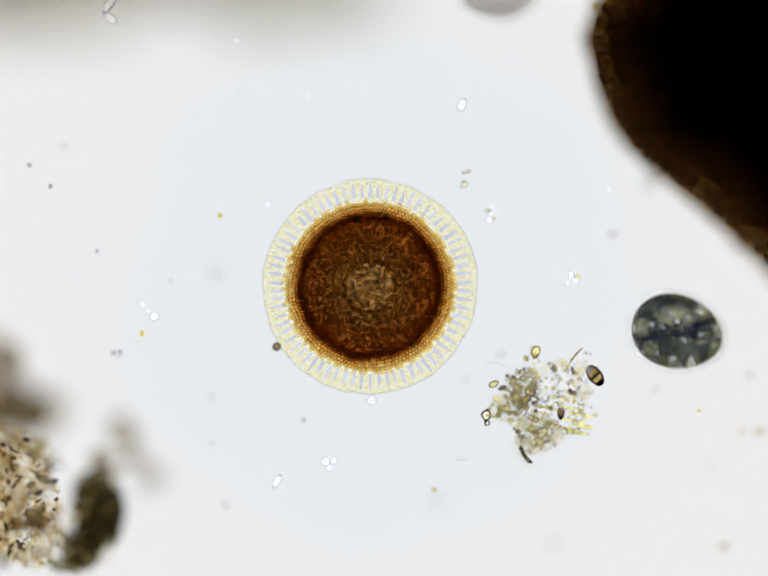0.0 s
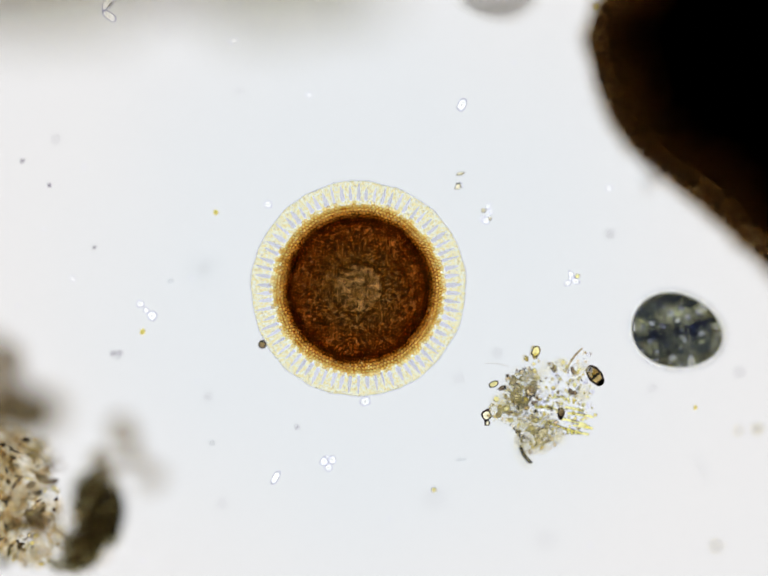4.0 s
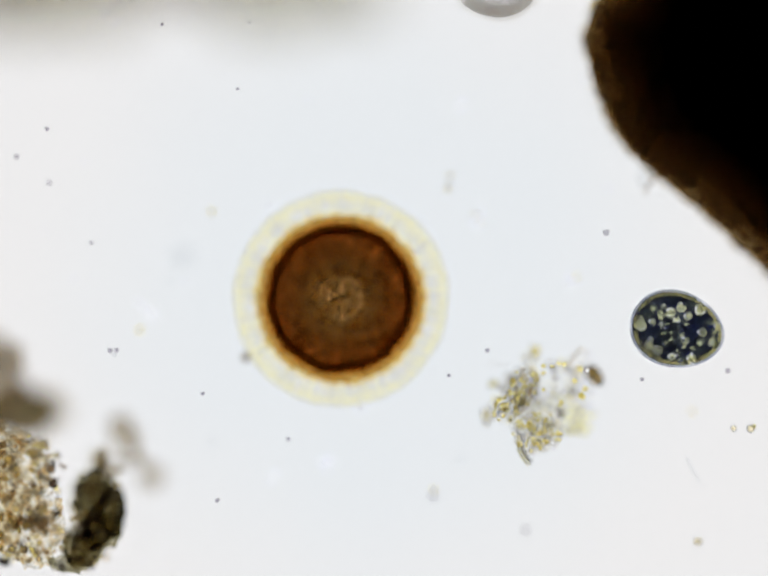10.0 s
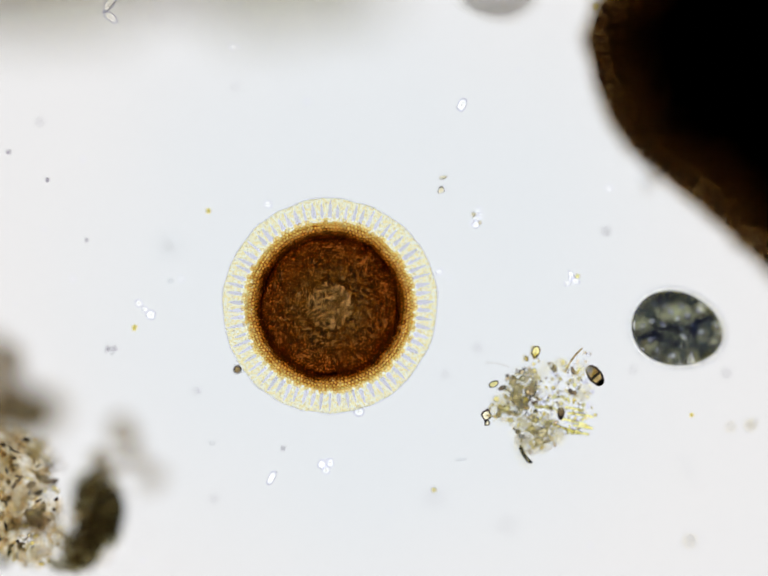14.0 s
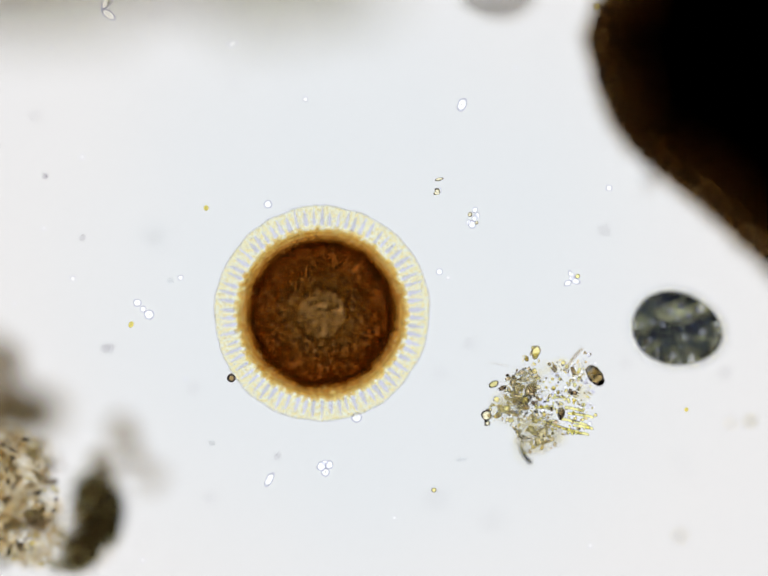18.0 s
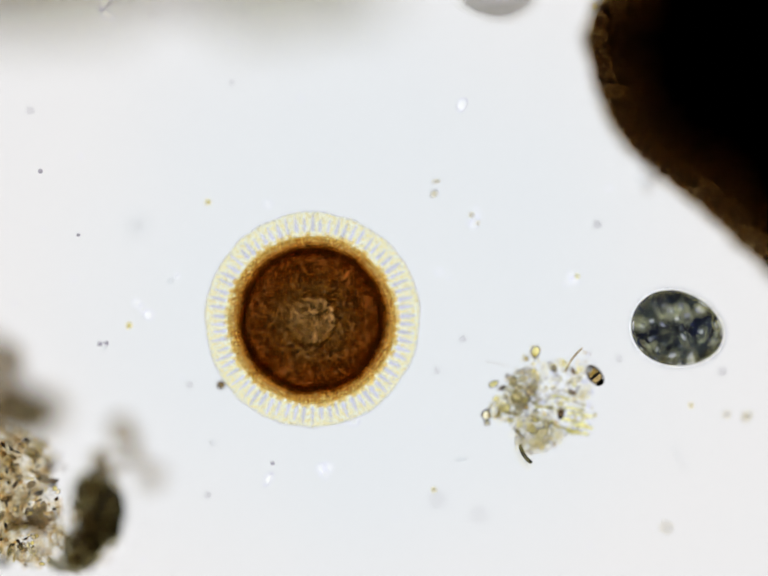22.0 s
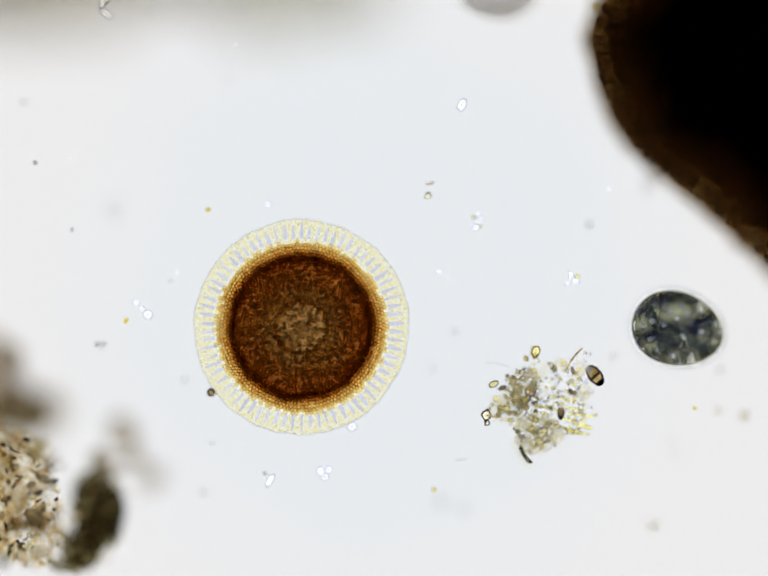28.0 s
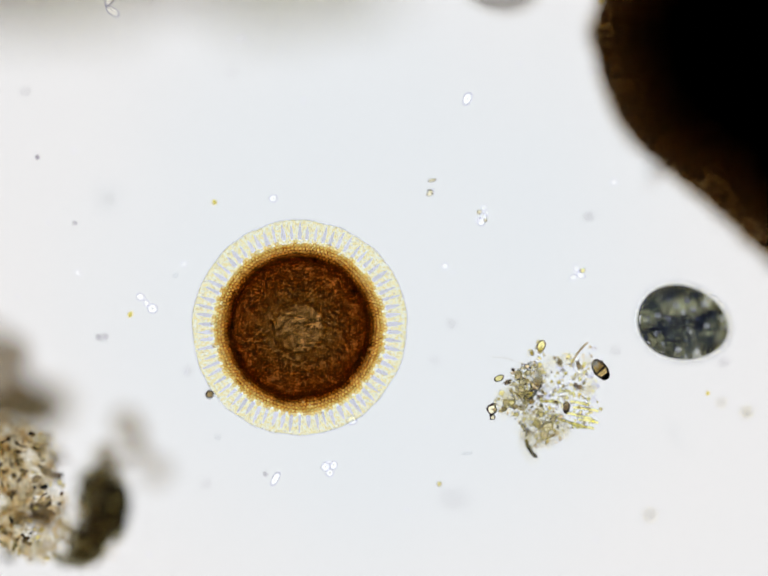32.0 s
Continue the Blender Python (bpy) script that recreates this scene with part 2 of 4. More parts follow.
M_FOOT = crumb_mix("dark_brown_crumbs", [(0.0, (0.28, 0.20, 0.12)), (0.35, (0.60, 0.48, 0.32)), (0.7, (0.92, 0.82, 0.62)), (1.0, (1, 0.97, 0.88))])
M_DOME_CRUMBS = crumb_mix("rusty_crumbs", [(0.0, (0.70, 0.54, 0.38)), (0.3, (0.86, 0.72, 0.56)), (0.7, (0.97, 0.90, 0.80)), (1.0, (1, 0.98, 0.94))])
M_CRUST2 = stained("deep_brown_crust", [(0.38, (0.61, 0.55, 0.435)), (0.61, (0.96, 0.915, 0.81))], 0.0017, 4, fine=0.0010, fine_amount=0.2)
M_CORE = stained("black_core", [(0.3, (0.02, 0.012, 0.008)), (0.7, (0.05, 0.028, 0.018))], 0.03)


def halo_glass(name, clear):
    """Clear layer added for a bright halo; its uneven surface scatters the light a little."""
    m, nt, out = material(name)
    bump = node(nt, "ShaderNodeBump", Strength=1.0, Distance=0.0009)
    nt.links.new(noise_tex(nt, coords(nt), 0.006, 2), bump.inputs["Height"])
    r = node(nt, "ShaderNodeBsdfRefraction", IOR=1.07, Color=(1, 1, 1, 1))
    nt.links.new(bump.outputs[0], r.inputs["Normal"])
    t = node(nt, "ShaderNodeBsdfTransparent")
    s = node(nt, "ShaderNodeMixShader", Fac=clear)
    nt.links.new(r.outputs[0], s.inputs[1])
    nt.links.new(t.outputs[0], s.inputs[2])
    nt.links.new(s.outputs[0], out.inputs[0])
    return m


M_HALO = halo_glass("clear_halo", 0.94)
M_HALO_SOFT = halo_glass("bright_halo", 0.90)


# ---- mesh tools ----
def finish(bm, name, smooth=True):
    me = bpy.data.meshes.new(name)
    bm.to_mesh(me)
    bm.free()
    if smooth:
        for p in me.polygons:
            p.use_smooth = True
    return me


def put(name, me, mat, parent=None, m=None, label=""):
    """One mesh object, under a thing or at top level."""
    ob = new(name, me)
    if mat is not None and not me.materials:
        me.materials.append(mat)
    if parent is not None:
        ob.parent = parent
    if m is not None:
        ob.matrix_basis = m
    if label:
        ob["label"] = label
    return ob


def thing(name, place, label, category, group=""):
    ob = new(name)
    ob.empty_display_size = 0.005
    ob.matrix_basis = Matrix.Translation(place)
    return tagged(ob, label, category, group)


def lump(amp, freq, seed, sub=3, stretch=(1, 1, 1), octaves=3):
    """A unit ball pushed in and out by noise."""
    bm = bmesh.new()
    bmesh.ops.create_icosphere(bm, subdivisions=sub, radius=1.0)
    off = Vector((seed * 7.3, seed * -3.1, seed * 1.7))
    for v in bm.verts:
        n = v.co.normalized()
        d = noise.fractal(n * freq + off, 0.6, 2.1, octaves) * amp
        v.co = n * (1 + d)
        v.co = Vector((v.co.x * stretch[0], v.co.y * stretch[1], v.co.z * stretch[2]))
    return bm


def pebble(amp, freq, seed, narrow=1.0, tall=0.5):
    """A flat pebble with an uneven outline that thins out softly to its edge."""
    bm = bmesh.new()
    bmesh.ops.create_icosphere(bm, subdivisions=3, radius=1.0)
    off = Vector((seed * 7.3, seed * -3.1, 0))
    for v in bm.verts:
        x, y, z = v.co
        q = math.hypot(x, y)
        w = math.atan2(y, x)
        out = 1 + amp * q * noise.fractal(Vector((math.cos(w), math.sin(w), 0)) * freq + off, 0.6, 2.1, 3)
        swell = (1 - q * q) ** 2 * tall * (1 + 1.5 * amp * noise.noise(Vector((x, y, 0)) * 2.2 + off))
        v.co = (x * out, y * out * narrow, math.copysign(swell, z) if abs(z) > 1e-5 else 0.0)
    return bm


def capsule(length, radius, bend=0.0, seg=10, rings=8):
    """A rod with round ends along x, bent in its plane."""
    bm = bmesh.new()
    loops = []
    n = rings * 2
    for i in range(n + 1):
        u = -1 + 2 * i / n
        x = u * length / 2
        end = max(0.0, abs(x) - (length / 2 - radius))
        r = math.sqrt(max(0.0, radius * radius - end * end)) if end > 0 else radius
        r = max(r, radius * 0.08)
        c = Vector((x, bend * (1 - u * u), 0))
        loops.append([bm.verts.new(c + Vector((0, r * math.cos(a), 0.8 * r * math.sin(a) * abs(math.sin(a)))))
                      for a in (2 * math.pi * k / seg for k in range(seg))])
    for a, b in zip(loops, loops[1:]):
        for k in range(seg):
            bm.faces.new((a[k], a[(k + 1) % seg], b[(k + 1) % seg], b[k]))
    bm.faces.new(loops[0][::-1])
    bm.faces.new(loops[-1])
    bmesh.ops.recalc_face_normals(bm, faces=bm.faces)
    return bm


def revolve(profile, seg=160, wave=None, closed=False):
    """A surface of revolution from (radius, height) points; wave(angle) scales the radius."""
    bm = bmesh.new()
    loops = []
    for r, z in profile:
        loops.append([bm.verts.new((r * math.cos(a) * (wave(a, r) if wave else 1), r * math.sin(a) * (wave(a, r) if wave else 1), z))
                      for a in (2 * math.pi * k / seg for k in range(seg))])
    pairs = list(zip(loops, loops[1:])) + ([(loops[-1], loops[0])] if closed else [])
    for a, b in pairs:
        for k in range(seg):
            bm.faces.new((a[k], a[(k + 1) % seg], b[(k + 1) % seg], b[k]))
    if not closed:
        bm.faces.new(loops[0][::-1])
    return bm


rng = random.Random(11)
GRAINS = {}
# refraction outlines and violet fringes of grains as rim colour; also the spore walls
M_EDGE = stained("dark_grain_outline", [(0.36, (0.22, 0.18, 0.15)), (0.62, (0.78, 0.70, 0.56))], 0.0015, fine_amount=0.1)
M_DARK_EDGE = stained("black_grain_outline", [(0.36, (0.10, 0.085, 0.10)), (0.64, (0.36, 0.30, 0.27))], 0.0015, fine_amount=0.1)
M_PALE_EDGE = stained("violet_grain_fringe", [(0.35, (0.84, 0.84, 0.91)), (0.65, (0.95, 0.95, 0.98))], 0.0015, fine_amount=0.05)
EDGED = {m.name: M_EDGE for m in (M_HUSK, M_AMBER, M_YELLOW, M_SPARK)}
EDGED[M_CLEAR.name] = M_PALE_EDGE
EDGED[M_DARKGRAIN.name] = M_DARK_EDGE
EDGED[M_SPORE.name] = M_DARK_EDGE
EDGED[M_OUTLINE.name] = M_DARK_EDGE


def rim_edge(me, wall, start=0.76, rod=False):
    """Paint the rim of a grain, or the sides of a rod, with an outline of uneven width: its refraction edge, or a
    spore's wall.
    """
    me.materials.append(wall)
    wide, deep = max(v.co.x for v in me.vertices), max(v.co.y for v in me.vertices)
    for p in me.polygons:
        x, y = p.center.x / wide, p.center.y / deep
        w = math.atan2(y, x)
        if rod:
            x = 0.0
        if math.hypot(x, y) > start * (1 + 0.10 * noise.noise(Vector((math.cos(w) * 2, math.sin(w) * 2, wide * 900)))):
            p.material_index = 1


def grain_mesh(kind, mat):
    """A few grain shapes for each material, shared by all grains."""
    key = (kind, mat.name)
    if key not in GRAINS:
        made = []
        for i in range(5):
            if kind == "round":
                bm = pebble(0.06, 1.2, 20 + i)
            elif kind == "lens":
                half = [(0.12, 0.455), (0.25, 0.395), (0.5, 0.265), (0.7, 0.158), (0.85, 0.078), (0.93, 0.036)]

                def uneven(a, r, i=i):
                    return 1 + r * 0.16 * noise.noise(Vector((math.cos(a) * 1.3, math.sin(a) * 1.3, 3.7 * i)))
                bm = revolve([(0.02, 0.50)] + half + [(1.0, 0.0)] + [(r, -z) for r, z in half[::-1]] + [(0.02, -0.50)], 28, uneven)
                bm.faces.new([v for v in bm.verts][-28:])
                bmesh.ops.recalc_face_normals(bm, faces=bm.faces)
            elif kind == "rough":
                bm = pebble(0.32, 1.6, 40 + i)
            elif kind == "flake":
                bm = pebble(0.30, 1.5, 60 + i, 0.68)
            else:
                bm = capsule(2.0, (0.30, 0.24, 0.36, 0.2, 0.27)[i], (0, 0.1, -0.08, 0.05, 0)[i], 8, 4)
            me = finish(bm, kind + "_grain")
            me.materials.append(mat)
            if mat.name in EDGED:
                rim_edge(me, EDGED[mat.name], 0.48 if mat is M_SPORE else 0.70, kind == "rod")
            made.append(me)
        GRAINS[key] = made
    return GRAINS[key]


def grain(name, kind, mat, parent, place, size, turn=None, flat=None, label=""):
    """One grain as a part of parent, or a thing of its own when parent is None."""
    me = rng.choice(grain_mesh(kind, mat))
    turn = rng.uniform(0, 360) if turn is None else turn
    tilt = rng.uniform(-25, 25) if kind != "lens" else 0
    s = (size, size, size) if flat is None else (size * flat[0], size * flat[1], size * flat[2])
    m = Matrix.Translation(place) @ pose(0, 0, 0, tilt, tilt * 0.6, turn).to_3x3().to_4x4() @ Matrix.Diagonal((*s, 1))
    return put(name, me, None, parent, m, label)


def crumbs(top, places, mat, label):
    """Crumbs too many to count, in one mesh: (place, size) each."""
    small = bmesh.new()
    bmesh.ops.create_icosphere(small, subdivisions=1, radius=1.0)
    ball = [v.co.copy() for v in small.verts]
    tris = [[v.index for v in f.verts] for f in small.faces]
    small.free()
    verts, faces = [], []
    for c, size in places:
        k = len(verts)
        sx, sy, w = rng.uniform(0.8, 1.4), rng.uniform(0.7, 1.1), rng.uniform(0, math.pi)
        turn = Matrix.Rotation(w, 3, "Z")
        verts += [c + turn @ Vector((v.x * sx, v.y * sy, v.z * 0.7)) * size * rng.uniform(0.75, 1.25) for v in ball]
        faces += [[k + j for j in f] for f in tris]
    me = bpy.data.meshes.new("crumb_layer")
    me.from_pydata(verts, [], faces)
    return tagged(put("crumb_layer", me, mat, top, None, label), kind="stuff")


# ---- the setting: slide and illuminator ----
def box(sx, sy, sz, bevel):
    bm = bmesh.new()
    bmesh.ops.create_cube(bm, size=1.0)
    bmesh.ops.scale(bm, vec=(sx, sy, sz), verts=bm.verts)
    bmesh.ops.bevel(bm, geom=bm.edges[:], offset=bevel, segments=2, affect="EDGES")
    return bm


def build_setting():
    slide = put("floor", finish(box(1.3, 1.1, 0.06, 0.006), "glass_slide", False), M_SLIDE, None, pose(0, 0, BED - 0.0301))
    tagged(slide, "clear glass microscope slide under a film of pond water", "slide", kind="structure")
    lamp = thing("illuminator", (0, 0, -4.07), "round frosted microscope lamp with an added brighter rim in a black housing", "lamp")
    disc = bmesh.new()
    bmesh.ops.create_circle(disc, cap_ends=True, segments=96, radius=2.2)
    put("diffuser", finish(disc, "diffuser", False), M_LAMP, lamp, None, "frosted glowing lamp glass")
    put("housing", finish(revolve([(2.203, 0.05), (2.25, 0.05), (2.28, -0.03), (2.28, -0.24), (0.0005, -0.24), (0.0005, -0.04), (2.203, -0.04)],
                                  96, closed=True), "housing", False), M_METAL, lamp, None, "matt black lamp housing")
    # the condenser brings the lamp to every part of the field alike
    lens = thing("condenser", (0, 0, -0.40), "round clear glass condenser lens in a black ring", "lens")
    bend, wide = 2.0, 0.42
    upper = [(max(r, 0.0008), 0.004 + math.sqrt(bend * bend - r * r) - math.sqrt(bend * bend - wide * wide)) for r in (wide * i / 24 for i in range(25))]
    bm = revolve(upper + [(r, -z) for r, z in upper[::-1]], 128)
    bm.verts.ensure_lookup_table()
    bm.faces.new([v for v in bm.verts][-128:])
    bmesh.ops.recalc_face_normals(bm, faces=bm.faces)
    put("glass", finish(bm, "glass"), M_CONDENSER, lens, None, "clear double convex glass")
    put("mount", finish(revolve([(0.422, 0.03), (0.47, 0.03), (0.47, -0.03), (0.422, -0.03)], 96, closed=True), "mount", False), M_METAL, lens, None, "black mounting ring")


build_setting()


# ---- the shelled amoeba ----
def build_shell():
    top = thing("amoeba_shell", at(755, 585, 0), "round brown amoeba shell with a pale ribbed brim on the slide", "amoeba shell")

    def wave(a, r):
        w = max(0.0, (r / R - 0.7) / 0.3)
        p = Vector((math.cos(a), math.sin(a), 0.3))
        return 1 + w * (0.012 * noise.noise(p * 2.2) + 0.014 * noise.noise(p * 6.5))

    def wave_in(a, r):
        p = Vector((math.cos(a), math.sin(a), 1.7))
        return 1 + 0.022 * noise.noise(p * 2.6) + 0.010 * noise.noise(p * 8)

    dome = [(0.006, 0.0185), (0.06, 0.0186), (0.14, 0.0195), (0.20, 0.0215), (0.27, 0.0240), (0.36, 0.0246), (0.45, 0.0235), (0.54, 0.0205),
            (0.60, 0.0165), (0.645, 0.0115), (0.69, 0.0078), (0.73, 0.0056), (0.766, 0.0044)]
    dome_part = put("dome", finish(revolve([(r * R, z) for r, z in dome], 160, wave_in), "dome"), M_DOME, top)
    # the underside is a net of hexagonal cells laid in rings
    verts, faces, slots = [], [], []
    r, ring, pitch = 0.235 * R, 0, 0.00174
    while r < 0.800 * R:
        count = int(2 * math.pi * r / pitch)
        phase = 0.5 * (ring % 2) + ring * 0.13
        u = r / R
        z = 0.0012 + 0.0008 * max(0.0, (0.42 - u) / 0.16) ** 2
        z += 0.0010 * max(0.0, 1 - abs(u - 0.66) / 0.13)
        for i in range(count):
            a = 2 * math.pi * (i + phase) / count
            if u > 0.755 and rng.random() < (u - 0.755) / 0.04 * (0.6 + noise.noise(Vector((math.cos(a), math.sin(a), 0)) * 9)):
                continue
            c = Vector((r * math.cos(a), r * math.sin(a), z)) + Vector((rng.uniform(-1, 1), rng.uniform(-1, 1), 0)) * (0.00034 if u < 0.58 else 0.00026)
            c.x, c.y = c.x * wave_in(a, r), c.y * wave_in(a, r)
            e1, e2 = Vector((math.cos(a), math.sin(a), 0)), Vector((-math.sin(a), math.cos(a), 0))
            k = len(verts)
            size = rng.uniform(0.30, 0.66) if u < 0.58 else rng.uniform(0.42, 0.60)
            for scale, lift in ((size, 0.0002), (1.0, 0.0)):
                for h in range(6):
                    w = math.pi / 3 * h
                    verts.append(c + (e1 * math.cos(w) + e2 * math.sin(w)) * pitch * 0.70 * scale + Vector((0, 0, lift)))
            faces.append([k + h for h in range(6)])
            slots.append(0)
            for h in range(6):
                faces.append([k + 6 + h, k + 6 + (h + 1) % 6, k + (h + 1) % 6, k + h])
                slots.append(1)
        r += pitch * 0.90
        ring += 1
    me = bpy.data.meshes.new("cell_net")
    me.from_pydata(verts, [], faces)
    me.materials.append(M_CELLS)
    me.materials.append(M_WALLS)
    me.polygons.foreach_set("material_index", slots)
    tagged(put("cell_net", me, None, top, None, "net of tiny golden-brown hexagonal cells"), kind="stuff")
    def mouth_edge(a, r):
        return 1 + min(1.0, r / (0.2 * R)) * 0.12 * noise.noise(Vector((math.cos(a), math.sin(a), 0.4)) * 1.8)
    put("mouth_film", finish(revolve([(0.002, 0.0024), (0.12 * R, 0.0025), (0.2 * R, 0.0024), (0.250 * R, 0.0022)], 64, mouth_edge), "mouth_film"), M_MOUTH, top, None, "pale mottled film over the mouth")
    rim = [(0.250 * R + 0.00045 * math.cos(w), 0.0022 + 0.00035 * math.sin(w)) for w in (2 * math.pi * k / 8 for k in range(9))]
    put("mouth_rim", finish(revolve(rim, 96, mouth_edge), "mouth_rim"), M_GRANULE, top, None, "thin pale rim of the mouth")
    # the brim is a cream film in webs, with a narrow clear window between each two
    count, steps = 70, 14
    brim_part = new("brim")
    brim_part.parent = top
    web, web_faces, windows = [], [], []
    stations = [0.735, 0.775] + [0.785 + 0.19 * j / steps for j in range(steps + 1)] + [0.985]

    def spot(r, a, z=0.0012):
        q = r * R * wave(a, r * R)
        return Vector((q * math.cos(a), q * math.sin(a), z))
    for i in range(count):
        a0, a1 = 2 * math.pi * i / count, 2 * math.pi * (i + 1) / count
        mid = (a0 + a1) / 2 + (a1 - a0) * rng.uniform(-0.14, 0.14)
        start, end = rng.uniform(0.790, 0.808), rng.uniform(0.925, 0.976)
        wide, peak, lean = rng.uniform(0.17, 0.32), rng.uniform(0.10, 0.26), rng.uniform(-0.10, 0.10)
        left, right, shape = [], [], []
        for r in stations:
            u = (r - start) / (end - start)
            if 0 < u < 1:
                swell = math.sin(math.pi * u ** (math.log(0.5) / math.log(peak))) ** 0.5 * (1 + 0.22 * rng.uniform(-1, 1))
                w = (a1 - a0) * max(0.05, wide * swell)
            else:
                w = 0.0
            c = mid + lean * (a1 - a0) * (min(max(u, 0), 1) - 0.5)
            left.append((r, c - w))
            right.append((r, c + w))
            if 0 < u < 1:
                shape.append((r, c, w))
        for edge, line in ((a0, left), (a1, right)):
            k = len(web)
            for r, c in line:
                arch = 0.0003 * math.sin(math.pi * min(max((r - 0.735) / 0.25, 0), 1))
                web += [spot(r, edge, 0.0012 + arch), spot(r, c, 0.0011)]
            web_faces += [[k + 2 * j, k + 2 * j + 1, k + 2 * j + 3, k + 2 * j + 2] for j in range(len(line) - 1)]
        windows.append(shape)
    me = bpy.data.meshes.new("web")
    me.from_pydata(web, [], web_faces)
    for p in me.polygons:
        p.use_smooth = True
    tagged(put("web", me, M_BRIM, brim_part, None, "speckled cream film of the brim"), kind="stuff")
    for shape in windows:
        bm = bmesh.new()
        rows_ = []
        for r, c, w in shape:
            thick = 0.30 * w * r * R
            rows_.append([bm.verts.new(spot(r, c + q * w, 0.0012 + z * thick)) for q, z in
                          ((-1, 0), (-0.7, 0.7), (0, 1), (0.7, 0.7), (1, 0), (0.7, -0.7), (0, -1), (-0.7, -0.7))])
        for p, q in zip(rows_, rows_[1:]):
            for k in range(8):
                bm.faces.new((p[k], p[(k + 1) % 8], q[(k + 1) % 8], q[k]))
        bm.faces.new(rows_[0][::-1])
        bm.faces.new(rows_[-1])
        bmesh.ops.recalc_face_normals(bm, faces=bm.faces)
        put("window", finish(bm, "window"), M_RIB, brim_part)
    edge = [(0.986 + 0.0085 * math.cos(a), 0.0012 + 0.0008 * math.sin(a)) for a in (2 * math.pi * k / 10 for k in range(10))]
    put("margin", finish(revolve([(r * R, z) for r, z in edge], 192, wave, closed=True), "margin"), M_MARGIN, brim_part, None, "thin lavender rim line")
    for i in range(120):
        r = 0.31 * R * rng.random() ** 0.6
        a = rng.uniform(0, 2 * math.pi)
        grain("granule", "lens", M_GRANULE, dome_part, Vector((r * math.cos(a), r * math.sin(a), 0.0192 + rng.uniform(0, 0.0012))), rng.uniform(0.0006, 0.0012))
    # crumbs stuck to the mouth film and over the dome
    for i in range(70):
        r, a = 0.25 * R * math.sqrt(rng.random()), rng.uniform(0, 2 * math.pi)
        grain("grain", rng.choice(("rough", "flake", "round")), rng.choice((M_DARKGRAIN, M_AMBER, M_GRANULE)), top,
              Vector((r * math.cos(a), r * math.sin(a), 0.0016 + rng.uniform(0, 0.0006))), rng.uniform(0.0005, 0.0010))
    places = []
    for i in range(460):
        u, a = math.sqrt(rng.uniform(0.28 ** 2, 0.63 ** 2)), rng.uniform(0, 2 * math.pi)
        k = next(k for k in range(len(dome)) if dome[k][0] > u)
        (u0, z0), (u1, z1) = dome[k - 1], dome[k]
        z = z0 + (z1 - z0) * (u - u0) / (u1 - u0)
        places.append((Vector((u * R * math.cos(a), u * R * math.sin(a), z + 0.0004)), rng.uniform(0.0004, 0.0010)))
    crumbs(dome_part, places, M_DOME_CRUMBS, "rusty brown crumbs over the dome")
    return top


SHELL = build_shell()


